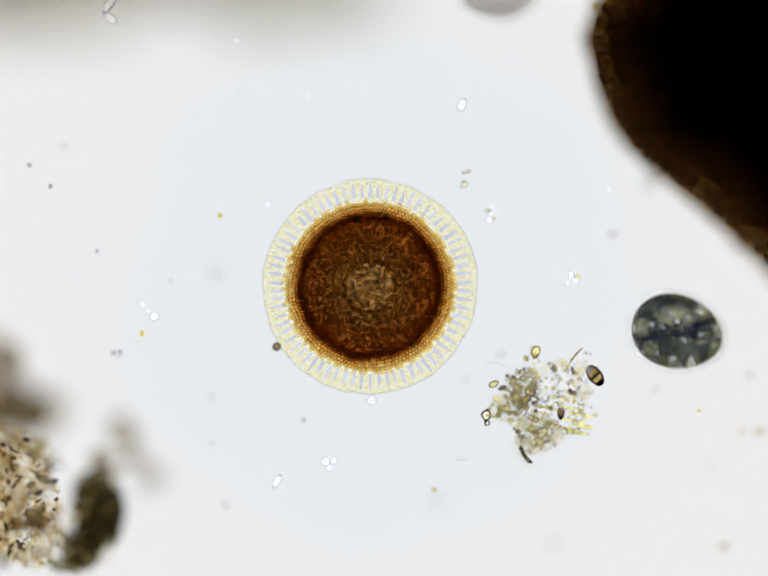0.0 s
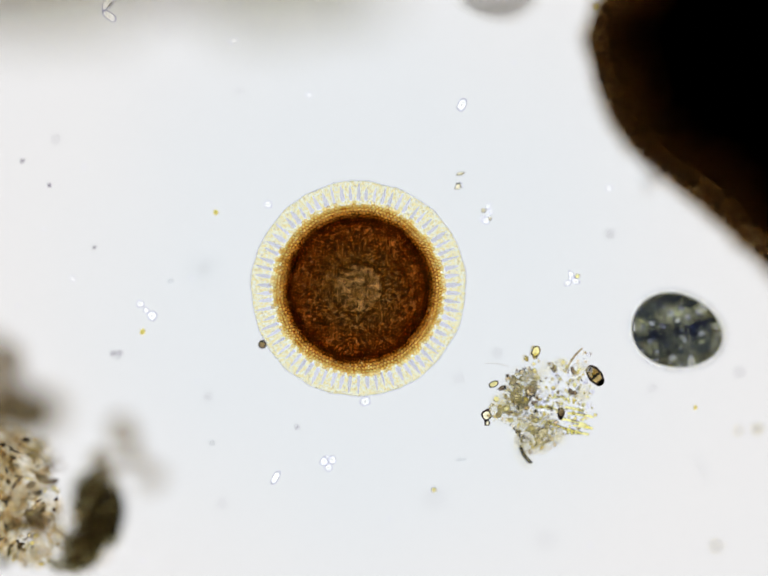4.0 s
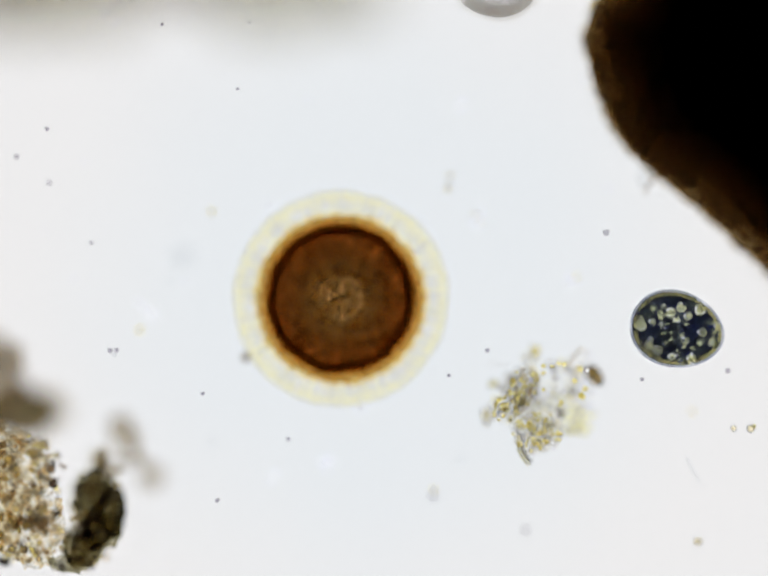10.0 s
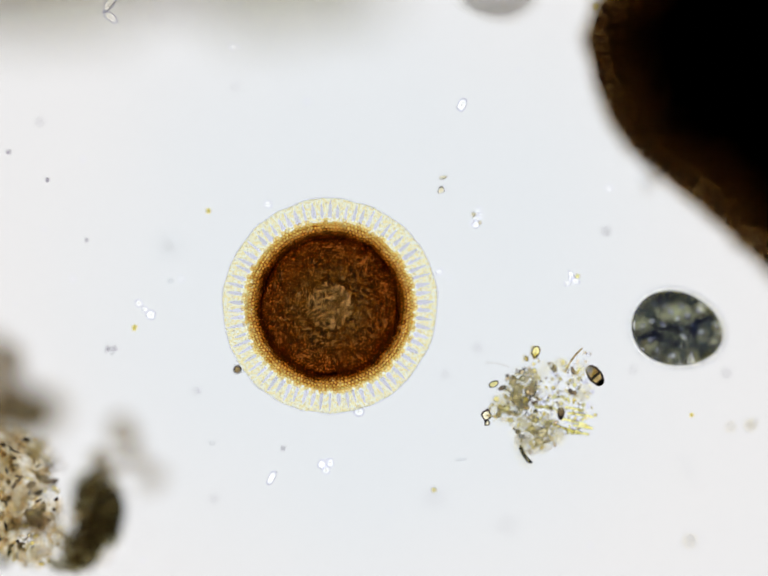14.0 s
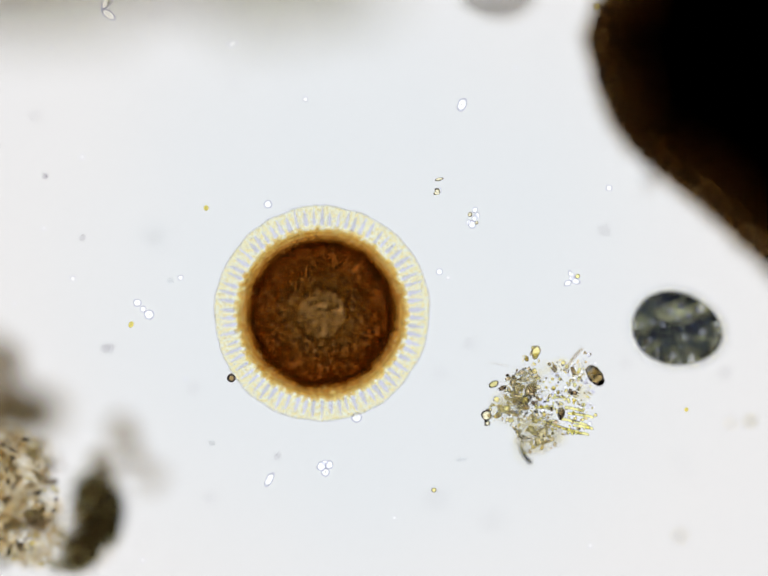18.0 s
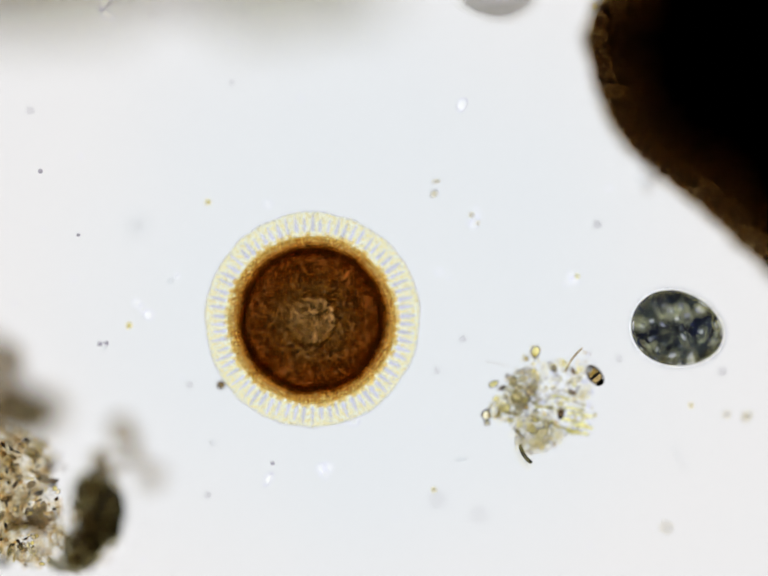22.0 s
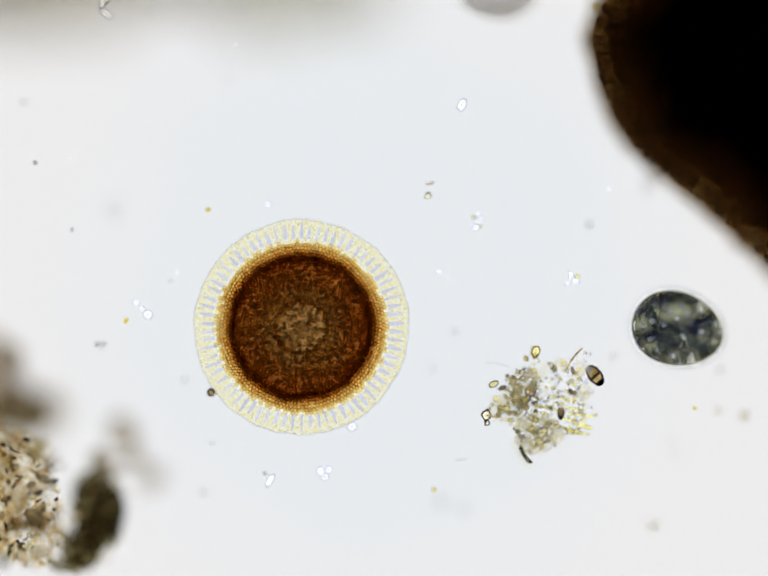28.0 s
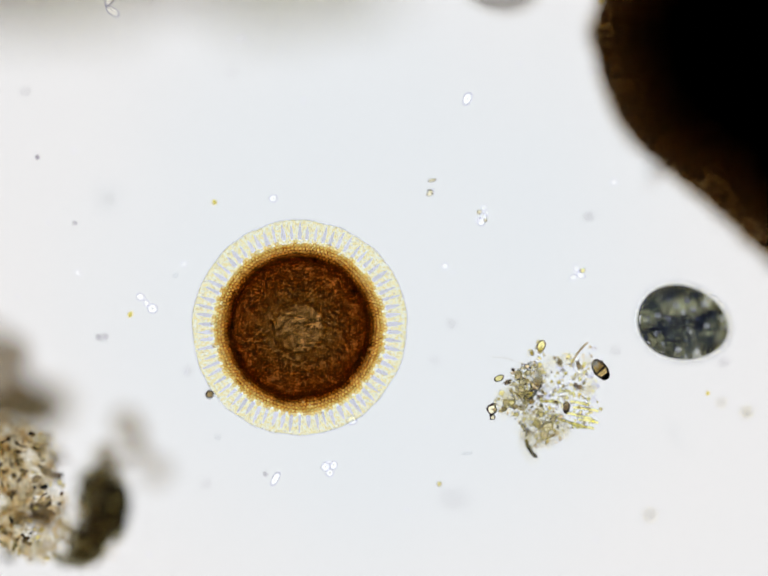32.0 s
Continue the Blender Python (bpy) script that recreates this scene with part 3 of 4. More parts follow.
# ---- the oval cell ----
def build_cell():
    top = thing("oval_cell", at(1382, 674, 0.0), "dark blue-grey oval cell full of pale granules in a clear wall", "cell")
    a, b = 93 * K, 74 * K
    turn = -14

    def hoop(grow, thick, tall, seg=16):
        """A ring that follows the outline of the cell."""
        bm = bmesh.new()
        loops = []
        for k in range(96):
            w = 2 * math.pi * k / 96
            x, y = math.cos(w), math.sin(w) * (1 - 0.10 * math.cos(w))
            c = Vector((x * (a + grow), y * (b + grow), 0))
            side = Vector((math.cos(w) / a, math.sin(w) / b, 0)).normalized()
            loops.append([bm.verts.new(c + side * thick * math.cos(p) + Vector((0, 0, tall * math.copysign(abs(math.sin(p)) ** 3, math.sin(p)))))
                          for p in (2 * math.pi * q / seg for q in range(seg))])
        for p, q in zip(loops, loops[1:] + loops[:1]):
            for k in range(seg):
                bm.faces.new((p[k], p[(k + 1) % seg], q[(k + 1) % seg], q[k]))
        bmesh.ops.recalc_face_normals(bm, faces=bm.faces)
        return bm
    put("cell_wall", finish(hoop(0.0004, 0.0012, 0.0008), "cell_wall"), refractile("clear_cell_wall", (1, 1, 1), 0.82, vary=0.0), top,
        pose(0, 0, 0.0075, 0, 0, turn), "clear refractile wall")
    put("dark_seam", finish(hoop(-0.0008, 0.0007, 0.0007), "dark_seam"), M_DARKBODY, top, pose(0, 0, 0.0024, 0, 0, turn), "dark seam inside the wall")
    put("golden_seam", finish(hoop(-0.0014, 0.0006, 0.0005), "golden_seam"), refractile("golden_seam", (1, 0.96, 0.66), 1.1, vary=0.0), top,
        pose(0, 0, 0.0200, 0, 0, turn), "golden seam along the upper edge")
    put("upper_wall", finish(hoop(0.0003, 0.0004, 0.0005), "upper_wall"), M_SLATE, top, pose(0, 0, 0.0186, 0, 0, turn), "thin slate-blue wall line")
    dark = [finish(lump(0.28, 1.4, 120 + i, 3, (1, 0.85, 0.55)), "dark_body") for i in range(5)]
    for me, mat in zip(dark, (M_DARKBODY, M_BLUEBODY, M_DARKBODY, M_BLUEBODY, M_OLIVEBODY)):
        me.materials.append(mat)
    gm = refractile("cell_granule", (1.0, 1.0, 0.78), 1.22, vary=0.06)
    turned = pose(0, 0, 0, 0, 0, turn)

    def scatter(n, inner, s0, s1, gap):
        """Places for n granules that keep clear of one another."""
        made, tries = [], 0
        while len(made) < n and tries < 4000:
            tries += 1
            r, w, size = math.sqrt(rng.random()) * inner, rng.uniform(0, 2 * math.pi), s0 + (s1 - s0) * rng.random() ** 1.6
            p = turned @ Vector((a * r * math.cos(w), b * r * math.sin(w), 0))
            if r + size / b < 0.99 and all((p - q).length > size + z + gap for q, z in made):
                made.append((p, size))
        return made

    def sheet(name, holes, z, dome, mat, label, rag):
        """A layer of dark cytoplasm, open at each of the pale granules."""
        step = 0.00036
        nx, ny = int(a / step), int(b / step)
        verts, faces, seen = [], [], {}
        for ix in range(-nx, nx):
            for iy in range(-ny, ny):
                x, y = (ix + 0.5) * step, (iy + 0.5) * step
                u, v = x / (a * 0.985), y / (b * 0.985 * (1 - 0.10 * x / a))
                if u * u + v * v > 1:
                    continue
                p = turned @ Vector((x, y, 0))
                ragged = rag * noise.noise(p * 360)
                if any((p - q).length < size * 0.95 + ragged for q, size in holes):
                    continue
                face = []
                for cx, cy in ((ix, iy), (ix + 1, iy), (ix + 1, iy + 1), (ix, iy + 1)):
                    if (cx, cy) not in seen:
                        seen[(cx, cy)] = len(verts)
                        w = turned @ Vector((cx * step, cy * step, 0))
                        verts.append((w.x, w.y, z + 0.0008 * noise.noise(w * 150) - dome * ((cx * step / a) ** 2 + (cy * step / b) ** 2)))
                    face.append(seen[(cx, cy)])
                faces.append(face)
        me = bpy.data.meshes.new(name)
        me.from_pydata(verts, [], faces)
        put(name, me, mat, top, None, label)
    bright = scatter(36, 0.93, 0.0010, 0.0027, -0.0002)
    for p, size in bright:
        grain("granule", "lens", gm, top, p + Vector((0, 0, 0.0180 + rng.uniform(0, 0.001))), size * 1.05, None, None, "pale yellow-green granule")
    # the larger granules reach down to the lower layer
    low = [(p, size * rng.uniform(0.9, 1.15)) for p, size in bright[::2]] + scatter(16, 0.96, 0.0005, 0.0011, 0.0006)
    sheet("upper_cytoplasm", bright, 0.0160, 0.003, stained("blue_black_cytoplasm", [(0.36, (0.03, 0.04, 0.12)), (0.5, (0.09, 0.11, 0.18)), (0.62, (0.36, 0.39, 0.30))], 0.0045, 4,
                                                            fine=0.0016, fine_amount=0.3), "blue-black cytoplasm", 0.0014)
    sheet("lower_cytoplasm", low, 0.0036, 0.001, stained("dark_cytoplasm", [(0.36, (0.02, 0.024, 0.05)), (0.5, (0.06, 0.068, 0.11)), (0.63, (0.27, 0.30, 0.32))], 0.0045, 4,
                                                         fine=0.0016, fine_amount=0.3), "slate-dark lower cytoplasm", 0.0012)
    for i in range(70):
        r, w = math.sqrt(rng.random()) * 0.95, rng.uniform(0, 2 * math.pi)
        p = turned @ Vector((a * r * math.cos(w), b * r * math.sin(w), 0))
        size = rng.uniform(0.0005, 0.0010)
        put("dark_body", rng.choice(dark), None, top, Matrix.Translation(p + Vector((0, 0, rng.uniform(0.0165, 0.0195))))
            @ pose(0, 0, 0, 0, 0, rng.uniform(0, 360)) @ Matrix.Diagonal((size,) * 3).to_4x4())
    return top


CELL = build_cell()


# ---- the loose floc of grains ----
def build_floc():
    top = thing("debris_floc", at(1105, 830, 0), "loose buff floc of yellow grains, rods and dark spores", "debris")
    base = at(1105, 830, 0)

    def loc(px, py, z):
        return at(px, py, z) - base
    # a slimy film holds the lower grains
    put("slime", finish(lump(0.32, 1.6, 3, 3, (46 * K, 36 * K, 0.0022)), "slime"), M_FLOC, top, Matrix.Translation(loc(1095, 890, 0.008)), "buff slime film")
    groups = ((1068, 795, 36, 50, 36, -0.0012, 0.0010, 0.0007, 0.0018, (M_HUSK, M_HUSK, M_AMBER, M_OUTLINE, M_YELLOW)),
              (1030, 835, 36, 26, 26, -0.0012, 0.0010, 0.0006, 0.0014, (M_AMBER, M_OUTLINE, M_HUSK, M_YELLOW)),
              (1095, 885, 50, 44, 44, -0.0010, 0.0012, 0.0005, 0.0014, (M_AMBER, M_YELLOW, M_HUSK, M_OUTLINE)),
              (1150, 790, 64, 58, 60, -0.0014, 0.0006, 0.0005, 0.0012, (M_YELLOW, M_CLEAR, M_OUTLINE, M_SPARK, M_DARKGRAIN)),
              (1150, 845, 66, 44, 60, -0.0014, 0.0006, 0.0005, 0.0012, (M_YELLOW, M_OUTLINE, M_YELLOW, M_CLEAR, M_SPARK)),
              (1190, 750, 30, 34, 24, -0.0014, 0.0006, 0.0006, 0.0012, (M_CLEAR, M_OUTLINE, M_AMBER)),
              (1085, 735, 20, 28, 16, -0.0014, 0.0004, 0.0007, 0.0015, (M_YELLOW, M_OUTLINE)),
              (1066, 798, 36, 48, 32, -0.0010, 0.0012, 0.0006, 0.0012, (M_OUTLINE,)),
              (1098, 884, 46, 40, 16, -0.0010, 0.0012, 0.0006, 0.0012, (M_OUTLINE,)),
              (1030, 836, 34, 22, 8, -0.0010, 0.0012, 0.0006, 0.0011, (M_OUTLINE,)),
              (1062, 800, 38, 46, 46, -0.0006, 0.0012, 0.0005, 0.0011, (M_BLACKGRAIN, M_DARKGRAIN)),
              (1090, 878, 44, 40, 26, -0.0006, 0.0012, 0.0005, 0.0010, (M_BLACKGRAIN, M_DARKGRAIN)),
              (1155, 840, 60, 46, 50, -0.0010, 0.0012, 0.0005, 0.0010, (M_OUTLINE, M_SPARK, M_CLEAR)),
              (1160, 775, 60, 46, 36, -0.0010, 0.0012, 0.0005, 0.0010, (M_OUTLINE, M_SPARK, M_CLEAR, M_OLIVE)),
              (1070, 800, 34, 46, 70, 0.017, 0.0205, 0.0006, 0.0014, (M_GOLD, M_GOLD, M_CLEAR)),
              (1035, 835, 32, 26, 36, 0.017, 0.0205, 0.0006, 0.0014, (M_GOLD, M_GOLD, M_CLEAR)),
              (1098, 885, 50, 46, 90, 0.017, 0.0205, 0.0006, 0.0012, (M_GOLD, M_GOLD, M_GOLD, M_CLEAR)),
              (1150, 780, 60, 54, 20, 0.015, 0.019, 0.0008, 0.0018, (M_CLEAR, M_GOLD)),
              (1110, 825, 100, 90, 110, -0.0010, 0.0012, 0.0003, 0.0006, (M_BLACKGRAIN,)),
              (1060, 810, 50, 60, 22, -0.0010, 0.0012, 0.0004, 0.0009, (M_BLACKGRAIN, M_HUSK)))
    for cx, cy, rx, ry, n, z0, z1, s0, s1, mats in groups:
        for i in range(n):
            r, w = math.sqrt(rng.random()), rng.uniform(0, 2 * math.pi)
            mat = rng.choice(mats)
            grain("grain", rng.choice(("lens", "lens", "flake") if mat in (M_SPARK, M_CLEAR, M_GOLD) else ("rough", "flake", "flake", "rod")), mat, top,
                  loc(cx + rx * r * math.cos(w), cy + ry * r * math.sin(w), z0 + (z1 - z0) * rng.random() ** 1.4), rng.uniform(s0, s1))
    # parallel yellow rods
    for px, py, ln, turn in ((1185, 848, 56, -9), (1172, 862, 60, -14), (1190, 872, 44, -10), (1168, 880, 40, -16), (1140, 872, 70, -20), (1188, 886, 30, -6),
                             (1112, 833, 44, -3), (1140, 812, 30, 4), (1172, 836, 42, -12)):
        me = finish(capsule(ln * K, 0.0007, 0.0004), "rod")
        me.materials.append(M_SPARK)
        rim_edge(me, M_EDGE, 0.7, True)
        put("rod", me, None, top, Matrix.Translation(loc(px, py, 0.0002)) @ pose(0, 0, 0, 0, 0, turn), "pale yellow rod")
    put("bristle", finish(capsule(62 * K, 0.0005, 0.0009), "bristle"), M_CRUMB, top, Matrix.Translation(loc(1172, 735, 0.004)) @ pose(0, 0, 0, 0, 0, 54), "olive bristle with a knobbed foot")
    put("thread", finish(capsule(52 * K, 0.00035, 0.0006), "thread"), M_CLEAR, top, Matrix.Translation(loc(1016, 745, 0.0015)) @ pose(0, 0, 0, 0, 0, -10), "fine clear thread")
    for px, py, rx, ry, turn in ((1132, 752, 5, 8, 10), (1170, 757, 4, 10, 15), (1147, 846, 5, 13, -10), (1172, 802, 6, 5, 0), (1164, 798, 4, 5, 0), (1026, 792, 8, 5, 25),
                                 (1087, 793, 7, 10, 0), (1052, 802, 7, 6, 0), (1058, 881, 6, 5, 0), (1066, 892, 5, 6, 0), (1113, 902, 10, 4, 20), (1018, 846, 5, 7, 0), (1040, 842, 7, 5, 0)):
        grain("dark_grain", "flake", M_DARKGRAIN, top, loc(px, py, 0.0006), K, turn, (rx * 1.15, ry * 1.5, 5), "violet-black grain")
    # dark bodies on the rim of the floc
    def spore(px, py, rx, ry, turn, seed, mat, wall, label):
        me = finish(pebble(0.10 if seed < 50 else 0.34, 1.3, seed, ry / rx, 0.5), "spore")
        me.transform(Matrix.Scale(rx * K, 4))
        me.materials.append(mat)
        rim_edge(me, wall, 0.72 if seed < 50 else 0.56)
        put("spore", me, None, top, Matrix.Translation(loc(px, py, 0.0012)) @ pose(0, 0, 0, 0, 0, turn), label)
    spore(1215, 767, 24, 15, -50, 3, M_SPORE, M_DARK_EDGE, "dark brown oval spore")
    for dx, dy, rx, ry in ((-1, 0, 3.5, 12), (11, 14, 5, 8), (-11, -14, 6, 9)):
        put("septum", finish(lump(0.25, 1.4, 31 + rx, 2, (rx * K, ry * K, 0.0012)), "septum"), M_BLACKGRAIN, top,
            Matrix.Translation(loc(1215 - dx, 767 - dy, 0.0045)) @ pose(0, 0, 0, 0, 0, -50), "dark cross wall of the spore")
    spore(993, 848, 12, 10, 80, 54, M_OUTLINE, M_DARK_EDGE, "dark-walled round spore")
    spore(995, 864, 7, 6, 10, 55, M_OUTLINE, M_DARK_EDGE, "small dark-walled spore")
    spore(1084, 796, 15, 12, 70, 5, M_AMBER, M_DARK_EDGE, "dark-walled round spore")
    for i, (px, py, rx, ry, turn) in enumerate(((1048, 779, 10, 7, 60), (1068, 773, 8, 7, 0), (1070, 818, 13, 10, 20), (1054, 807, 9, 7, -40), (1056, 792, 8, 7, 0), (1034, 834, 10, 8, 15),
                                                (1022, 834, 8, 6, 80), (1107, 884, 14, 10, 40), (1084, 876, 9, 7, 0), (1101, 901, 10, 7, -30), (1145, 843, 12, 7, 80), (1094, 858, 8, 6, 10),
                                                (1066, 760, 7, 6, 0), (1118, 868, 9, 6, 60))):
        spore(px, py, rx, ry, turn, 50 + i, (M_AMBER, M_OUTLINE, M_YELLOW)[i % 3], M_DARK_EDGE, "dark-walled amber globule")
    for i in range(46):
        r, w = math.sqrt(rng.random()), rng.uniform(0, 2 * math.pi)
        grain("fleck", "flake", M_MARGIN, top, loc(1150 + 62 * r * math.cos(w), 815 + 72 * r * math.sin(w), rng.uniform(-0.001, 0.001)), rng.uniform(0.0008, 0.0018), label="lavender fleck of slime")
    spore(1094, 718, 13, 9, 70, 6, M_YELLOW, M_EDGE, "yellow oval spore")
    spore(1008, 784, 11, 7, 25, 8, M_YELLOW, M_DARK_EDGE, "dark-walled yellow spore")
    put("chip", finish(capsule(46 * K, 0.0010, -0.0010), "chip"), stained("slate_chip", [(0.3, (0.03, 0.03, 0.08)), (0.7, (0.15, 0.15, 0.20))], 0.003), top,
        Matrix.Translation(loc(1074, 927, 0.0055)) @ pose(0, 0, 0, 0, 0, -58), "dark slate-coloured chip")
    put("splinter", finish(capsule(44 * K, 0.0005, -0.0006), "splinter"), M_YELLOW, top, Matrix.Translation(loc(1070, 932, 0.021)) @ pose(0, 0, 0, 0, 0, -58), "golden splinter")
    return top


build_floc()


# ---- the humus clumps ----
def clump(name, centre, label, lumps, groups, halo=(), category="debris", fine=(), fine_mat=None):
    """A heap of slimy lumps, each (x, y, z, radius x, radius y, radius z, material), set with grains."""
    top = thing(name, at(*centre, 0), label, category)
    base = at(*centre, 0)
    for i, (px, py, z, rx, ry, rz, mat) in enumerate(lumps):
        bm = lump(0.40, 1.9, i + len(name) * 1.3 + centre[0] * 0.01, 5, (rx * K, ry * K, rz), 7)
        put("lump", finish(bm, "lump"), mat, top, Matrix.Translation(at(px, py, z) - base))
    places = []
    for cx, cy, rx, ry, n, z0, z1, s0, s1 in fine:
        for i in range(n):
            r, w = math.sqrt(rng.random()), rng.uniform(0, 2 * math.pi)
            places.append((at(cx + rx * r * math.cos(w), cy + ry * r * math.sin(w), rng.uniform(z0, z1)) - base, rng.uniform(s0, s1)))
    if places:
        crumbs(top, places, fine_mat, "crowded small crumbs and bacteria")
    # added clear lumps that imitate the white glow round the clump
    for px, py, z, rx, ry in halo:
        put("halo", finish(lump(0.25, 1.5, px * 0.013, 4, (rx * K, ry * K, 0.006)), "halo"), M_HALO_SOFT, top, Matrix.Translation(at(px, py, z) - base), "clear layer added for the bright halo round the clump")
    for cx, cy, rx, ry, n, z0, z1, s0, s1, mats in groups:
        for i in range(n):
            r, w = math.sqrt(rng.random()), rng.uniform(0, 2 * math.pi)
            grain("grain", rng.choice(("rough", "flake", "flake", "rod")), rng.choice(mats), top,
                  at(cx + rx * r * math.cos(w), cy + ry * r * math.sin(w), rng.uniform(z0, z1)) - base, rng.uniform(s0, s1))
    return top


HUMUS = clump("humus_clump", (20, 1010), "golden-brown clump of humus grains and bacteria on the slide",
      [(-55, 1010, 0.010, 90, 120, 0.010, M_BROWN), (35, 960, 0.014, 62, 64, 0.008, M_BROWN), (60, 1080, 0.012, 60, 70, 0.009, M_BROWN),
       (-60, 920, 0.018, 90, 70, 0.012, M_BROWN)],
      [(30, 980, 88, 98, 80, 0.014, 0.027, 0.0007, 0.0020, (M_AMBER, M_YELLOW, M_GOLD, M_HUSK, M_CRUMB)),
       (100, 960, 26, 60, 8, 0.014, 0.020, 0.0012, 0.0024, (M_SPORE, M_DARKGRAIN)), (50, 1090, 80, 62, 60, 0.012, 0.025, 0.0007, 0.0019, (M_AMBER, M_GOLD, M_YELLOW, M_CRUMB, M_HUSK)),
       (40, 985, 84, 98, 60, 0.003, 0.009, 0.0006, 0.0018, (M_HUSK, M_OUTLINE, M_YELLOW)), (60, 1095, 84, 60, 50, 0.003, 0.009, 0.0006, 0.0018, (M_HUSK, M_OUTLINE, M_YELLOW)),
       (85, 925, 36, 24, 14, 0.020, 0.026, 0.0012, 0.0022, (M_CLEAR, M_YELLOW))],
      [(115, 985, 0.050, 80, 110)],
      fine=[(30, 1000, 85, 105, 90, 0.012, 0.028, 0.0006, 0.0017), (30, 1010, 90, 110, 80, 0.003, 0.008, 0.0004, 0.0011), (50, 1095, 78, 62, 60, 0.009, 0.026, 0.0006, 0.0017)], fine_mat=M_GOLD_CRUMBS)
for px, py, ln, turn, thick in ((62, 1060, 62, -4, 3), (66, 1068, 70, -7, 3.5), (72, 1076, 56, -10, 3), (70, 1085, 64, -12, 3.5), (84, 1062, 40, -8, 2.5)):
    put("needle", finish(capsule(ln * K, thick * K, 0.0004), "needle"), M_DARKGRAIN, HUMUS,
        Matrix.Translation(at(px, py, 0.0225) - at(20, 1010, 0)) @ pose(0, 0, 0, 0, 0, turn), "brown needle in a bundle")
for px, py, rx, ry, turn in ((114, 1049, 12, 7, 25), (5, 1148, 14, 9, -20), (124, 1158, 8, 12, 30), (183, 1157, 9, 7, 0)):
    put("bean", finish(lump(0.12, 1.3, px, 3, (rx * K, ry * K, 0.002)), "bean"), M_BLACKGRAIN, HUMUS,
        Matrix.Translation(at(px, py, 0.0235) - at(20, 1010, 0)) @ pose(0, 0, 0, 0, 0, turn), "small slate-black bean")
for px, py, rx, ry, turn in ((68, 927, 15, 10, -15), (90, 979, 13, 8, -25), (64, 990, 10, 6, 20), (88, 1036, 7, 12, 0), (78, 1062, 24, 11, -8), (22, 1075, 14, 6, 30), (30, 955, 10, 7, 40), (44, 1120, 12, 5, -30), (12, 1020, 12, 6, 15)):
    put("flake", finish(lump(0.35, 1.8, px * 0.3, 3, (rx * K, ry * K, 0.0016), 4), "flake"), M_HUMUS, HUMUS,
        Matrix.Translation(at(px, py, 0.0055) - at(20, 1010, 0)) @ pose(0, 0, 0, 0, 0, turn), "dark brown humus flake")
for i in range(64):
    r, w = math.sqrt(rng.random()), rng.uniform(0, 2 * math.pi)
    long, thin = rng.uniform(3, 8), rng.uniform(1.8, 4)
    put("vein", finish(lump(0.75, 1.6, 200 + i, 3, (long * K, thin * K, 0.0010)), "vein"), M_VEIN, HUMUS,
        Matrix.Translation(at(25 + 92 * r * math.cos(w), 1010 + 120 * r * math.sin(w), rng.uniform(0.002, 0.006)) - at(20, 1010, 0)) @ pose(0, 0, 0, 0, 0, rng.uniform(0, 180)), "dark brown vein between the grains")
clump("dark_clump", (195, 1060), "dark olive-brown clump of humus on the slide",
      [(182, 1030, 0.024, 30, 42, 0.010, M_THIN), (222, 1045, 0.022, 26, 46, 0.010, M_THIN), (206, 1086, 0.022, 36, 34, 0.011, M_THIN), (176, 1098, 0.020, 30, 34, 0.012, M_THIN), (190, 1000, 0.026, 40, 36, 0.010, M_THIN), (165, 1120, 0.020, 34, 36, 0.018, M_THIN),
       (140, 1152, 0.016, 36, 16, 0.014, M_THIN), (225, 1050, 0.022, 24, 50, 0.010, M_THIN), (205, 945, 0.030, 13, 26, 0.006, M_HUMUS), (228, 962, 0.030, 22, 6, 0.003, M_HUMUS), (247, 1040, 0.027, 7, 34, 0.004, M_SLATE),
       (272, 905, 0.044, 10, 26, 0.006, M_HUMUS), (245, 880, 0.044, 22, 30, 0.006, M_SMOKE), (308, 975, 0.048, 22, 22, 0.008, M_SMOKE), (262, 940, 0.040, 40, 8, 0.004, M_SMOKE)],
      [(180, 1100, 50, 66, 70, 0.020, 0.032, 0.0007, 0.0020, (M_AMBER, M_HUSK, M_CRUMB)), (200, 1020, 48, 62, 70, 0.024, 0.036, 0.0007, 0.0018, (M_AMBER, M_DARKGRAIN))],
      [(250, 1060, 0.052, 60, 110), (200, 925, 0.052, 100, 60)],
      fine=[(195, 1045, 44, 60, 90, 0.004, 0.010, 0.0005, 0.0012), (165, 1120, 40, 40, 50, 0.004, 0.010, 0.0005, 0.0012), (198, 1040, 54, 72, 330, 0.018, 0.036, 0.0007, 0.0019), (165, 1120, 44, 44, 200, 0.014, 0.032, 0.0007, 0.0018), (200, 955, 20, 36, 60, 0.028, 0.040, 0.0007, 0.0016)], fine_mat=M_OLIVE_CRUMBS)
clump("murky_clump", (-10, 840), "murky grey-brown lump of humus standing above the slide",
      [(35, 840, 0.055, 82, 46, 0.012, M_HUMUS), (62, 842, 0.054, 50, 30, 0.010, M_THIN), (-40, 800, 0.056, 90, 62, 0.016, M_SMOKE), (20, 735, 0.040, 26, 30, 0.008, M_SMOKE),
       (-90, 850, 0.028, 50, 60, 0.028, M_HUMUS), (-40, 720, 0.050, 50, 46, 0.010, M_SMOKE)], [])
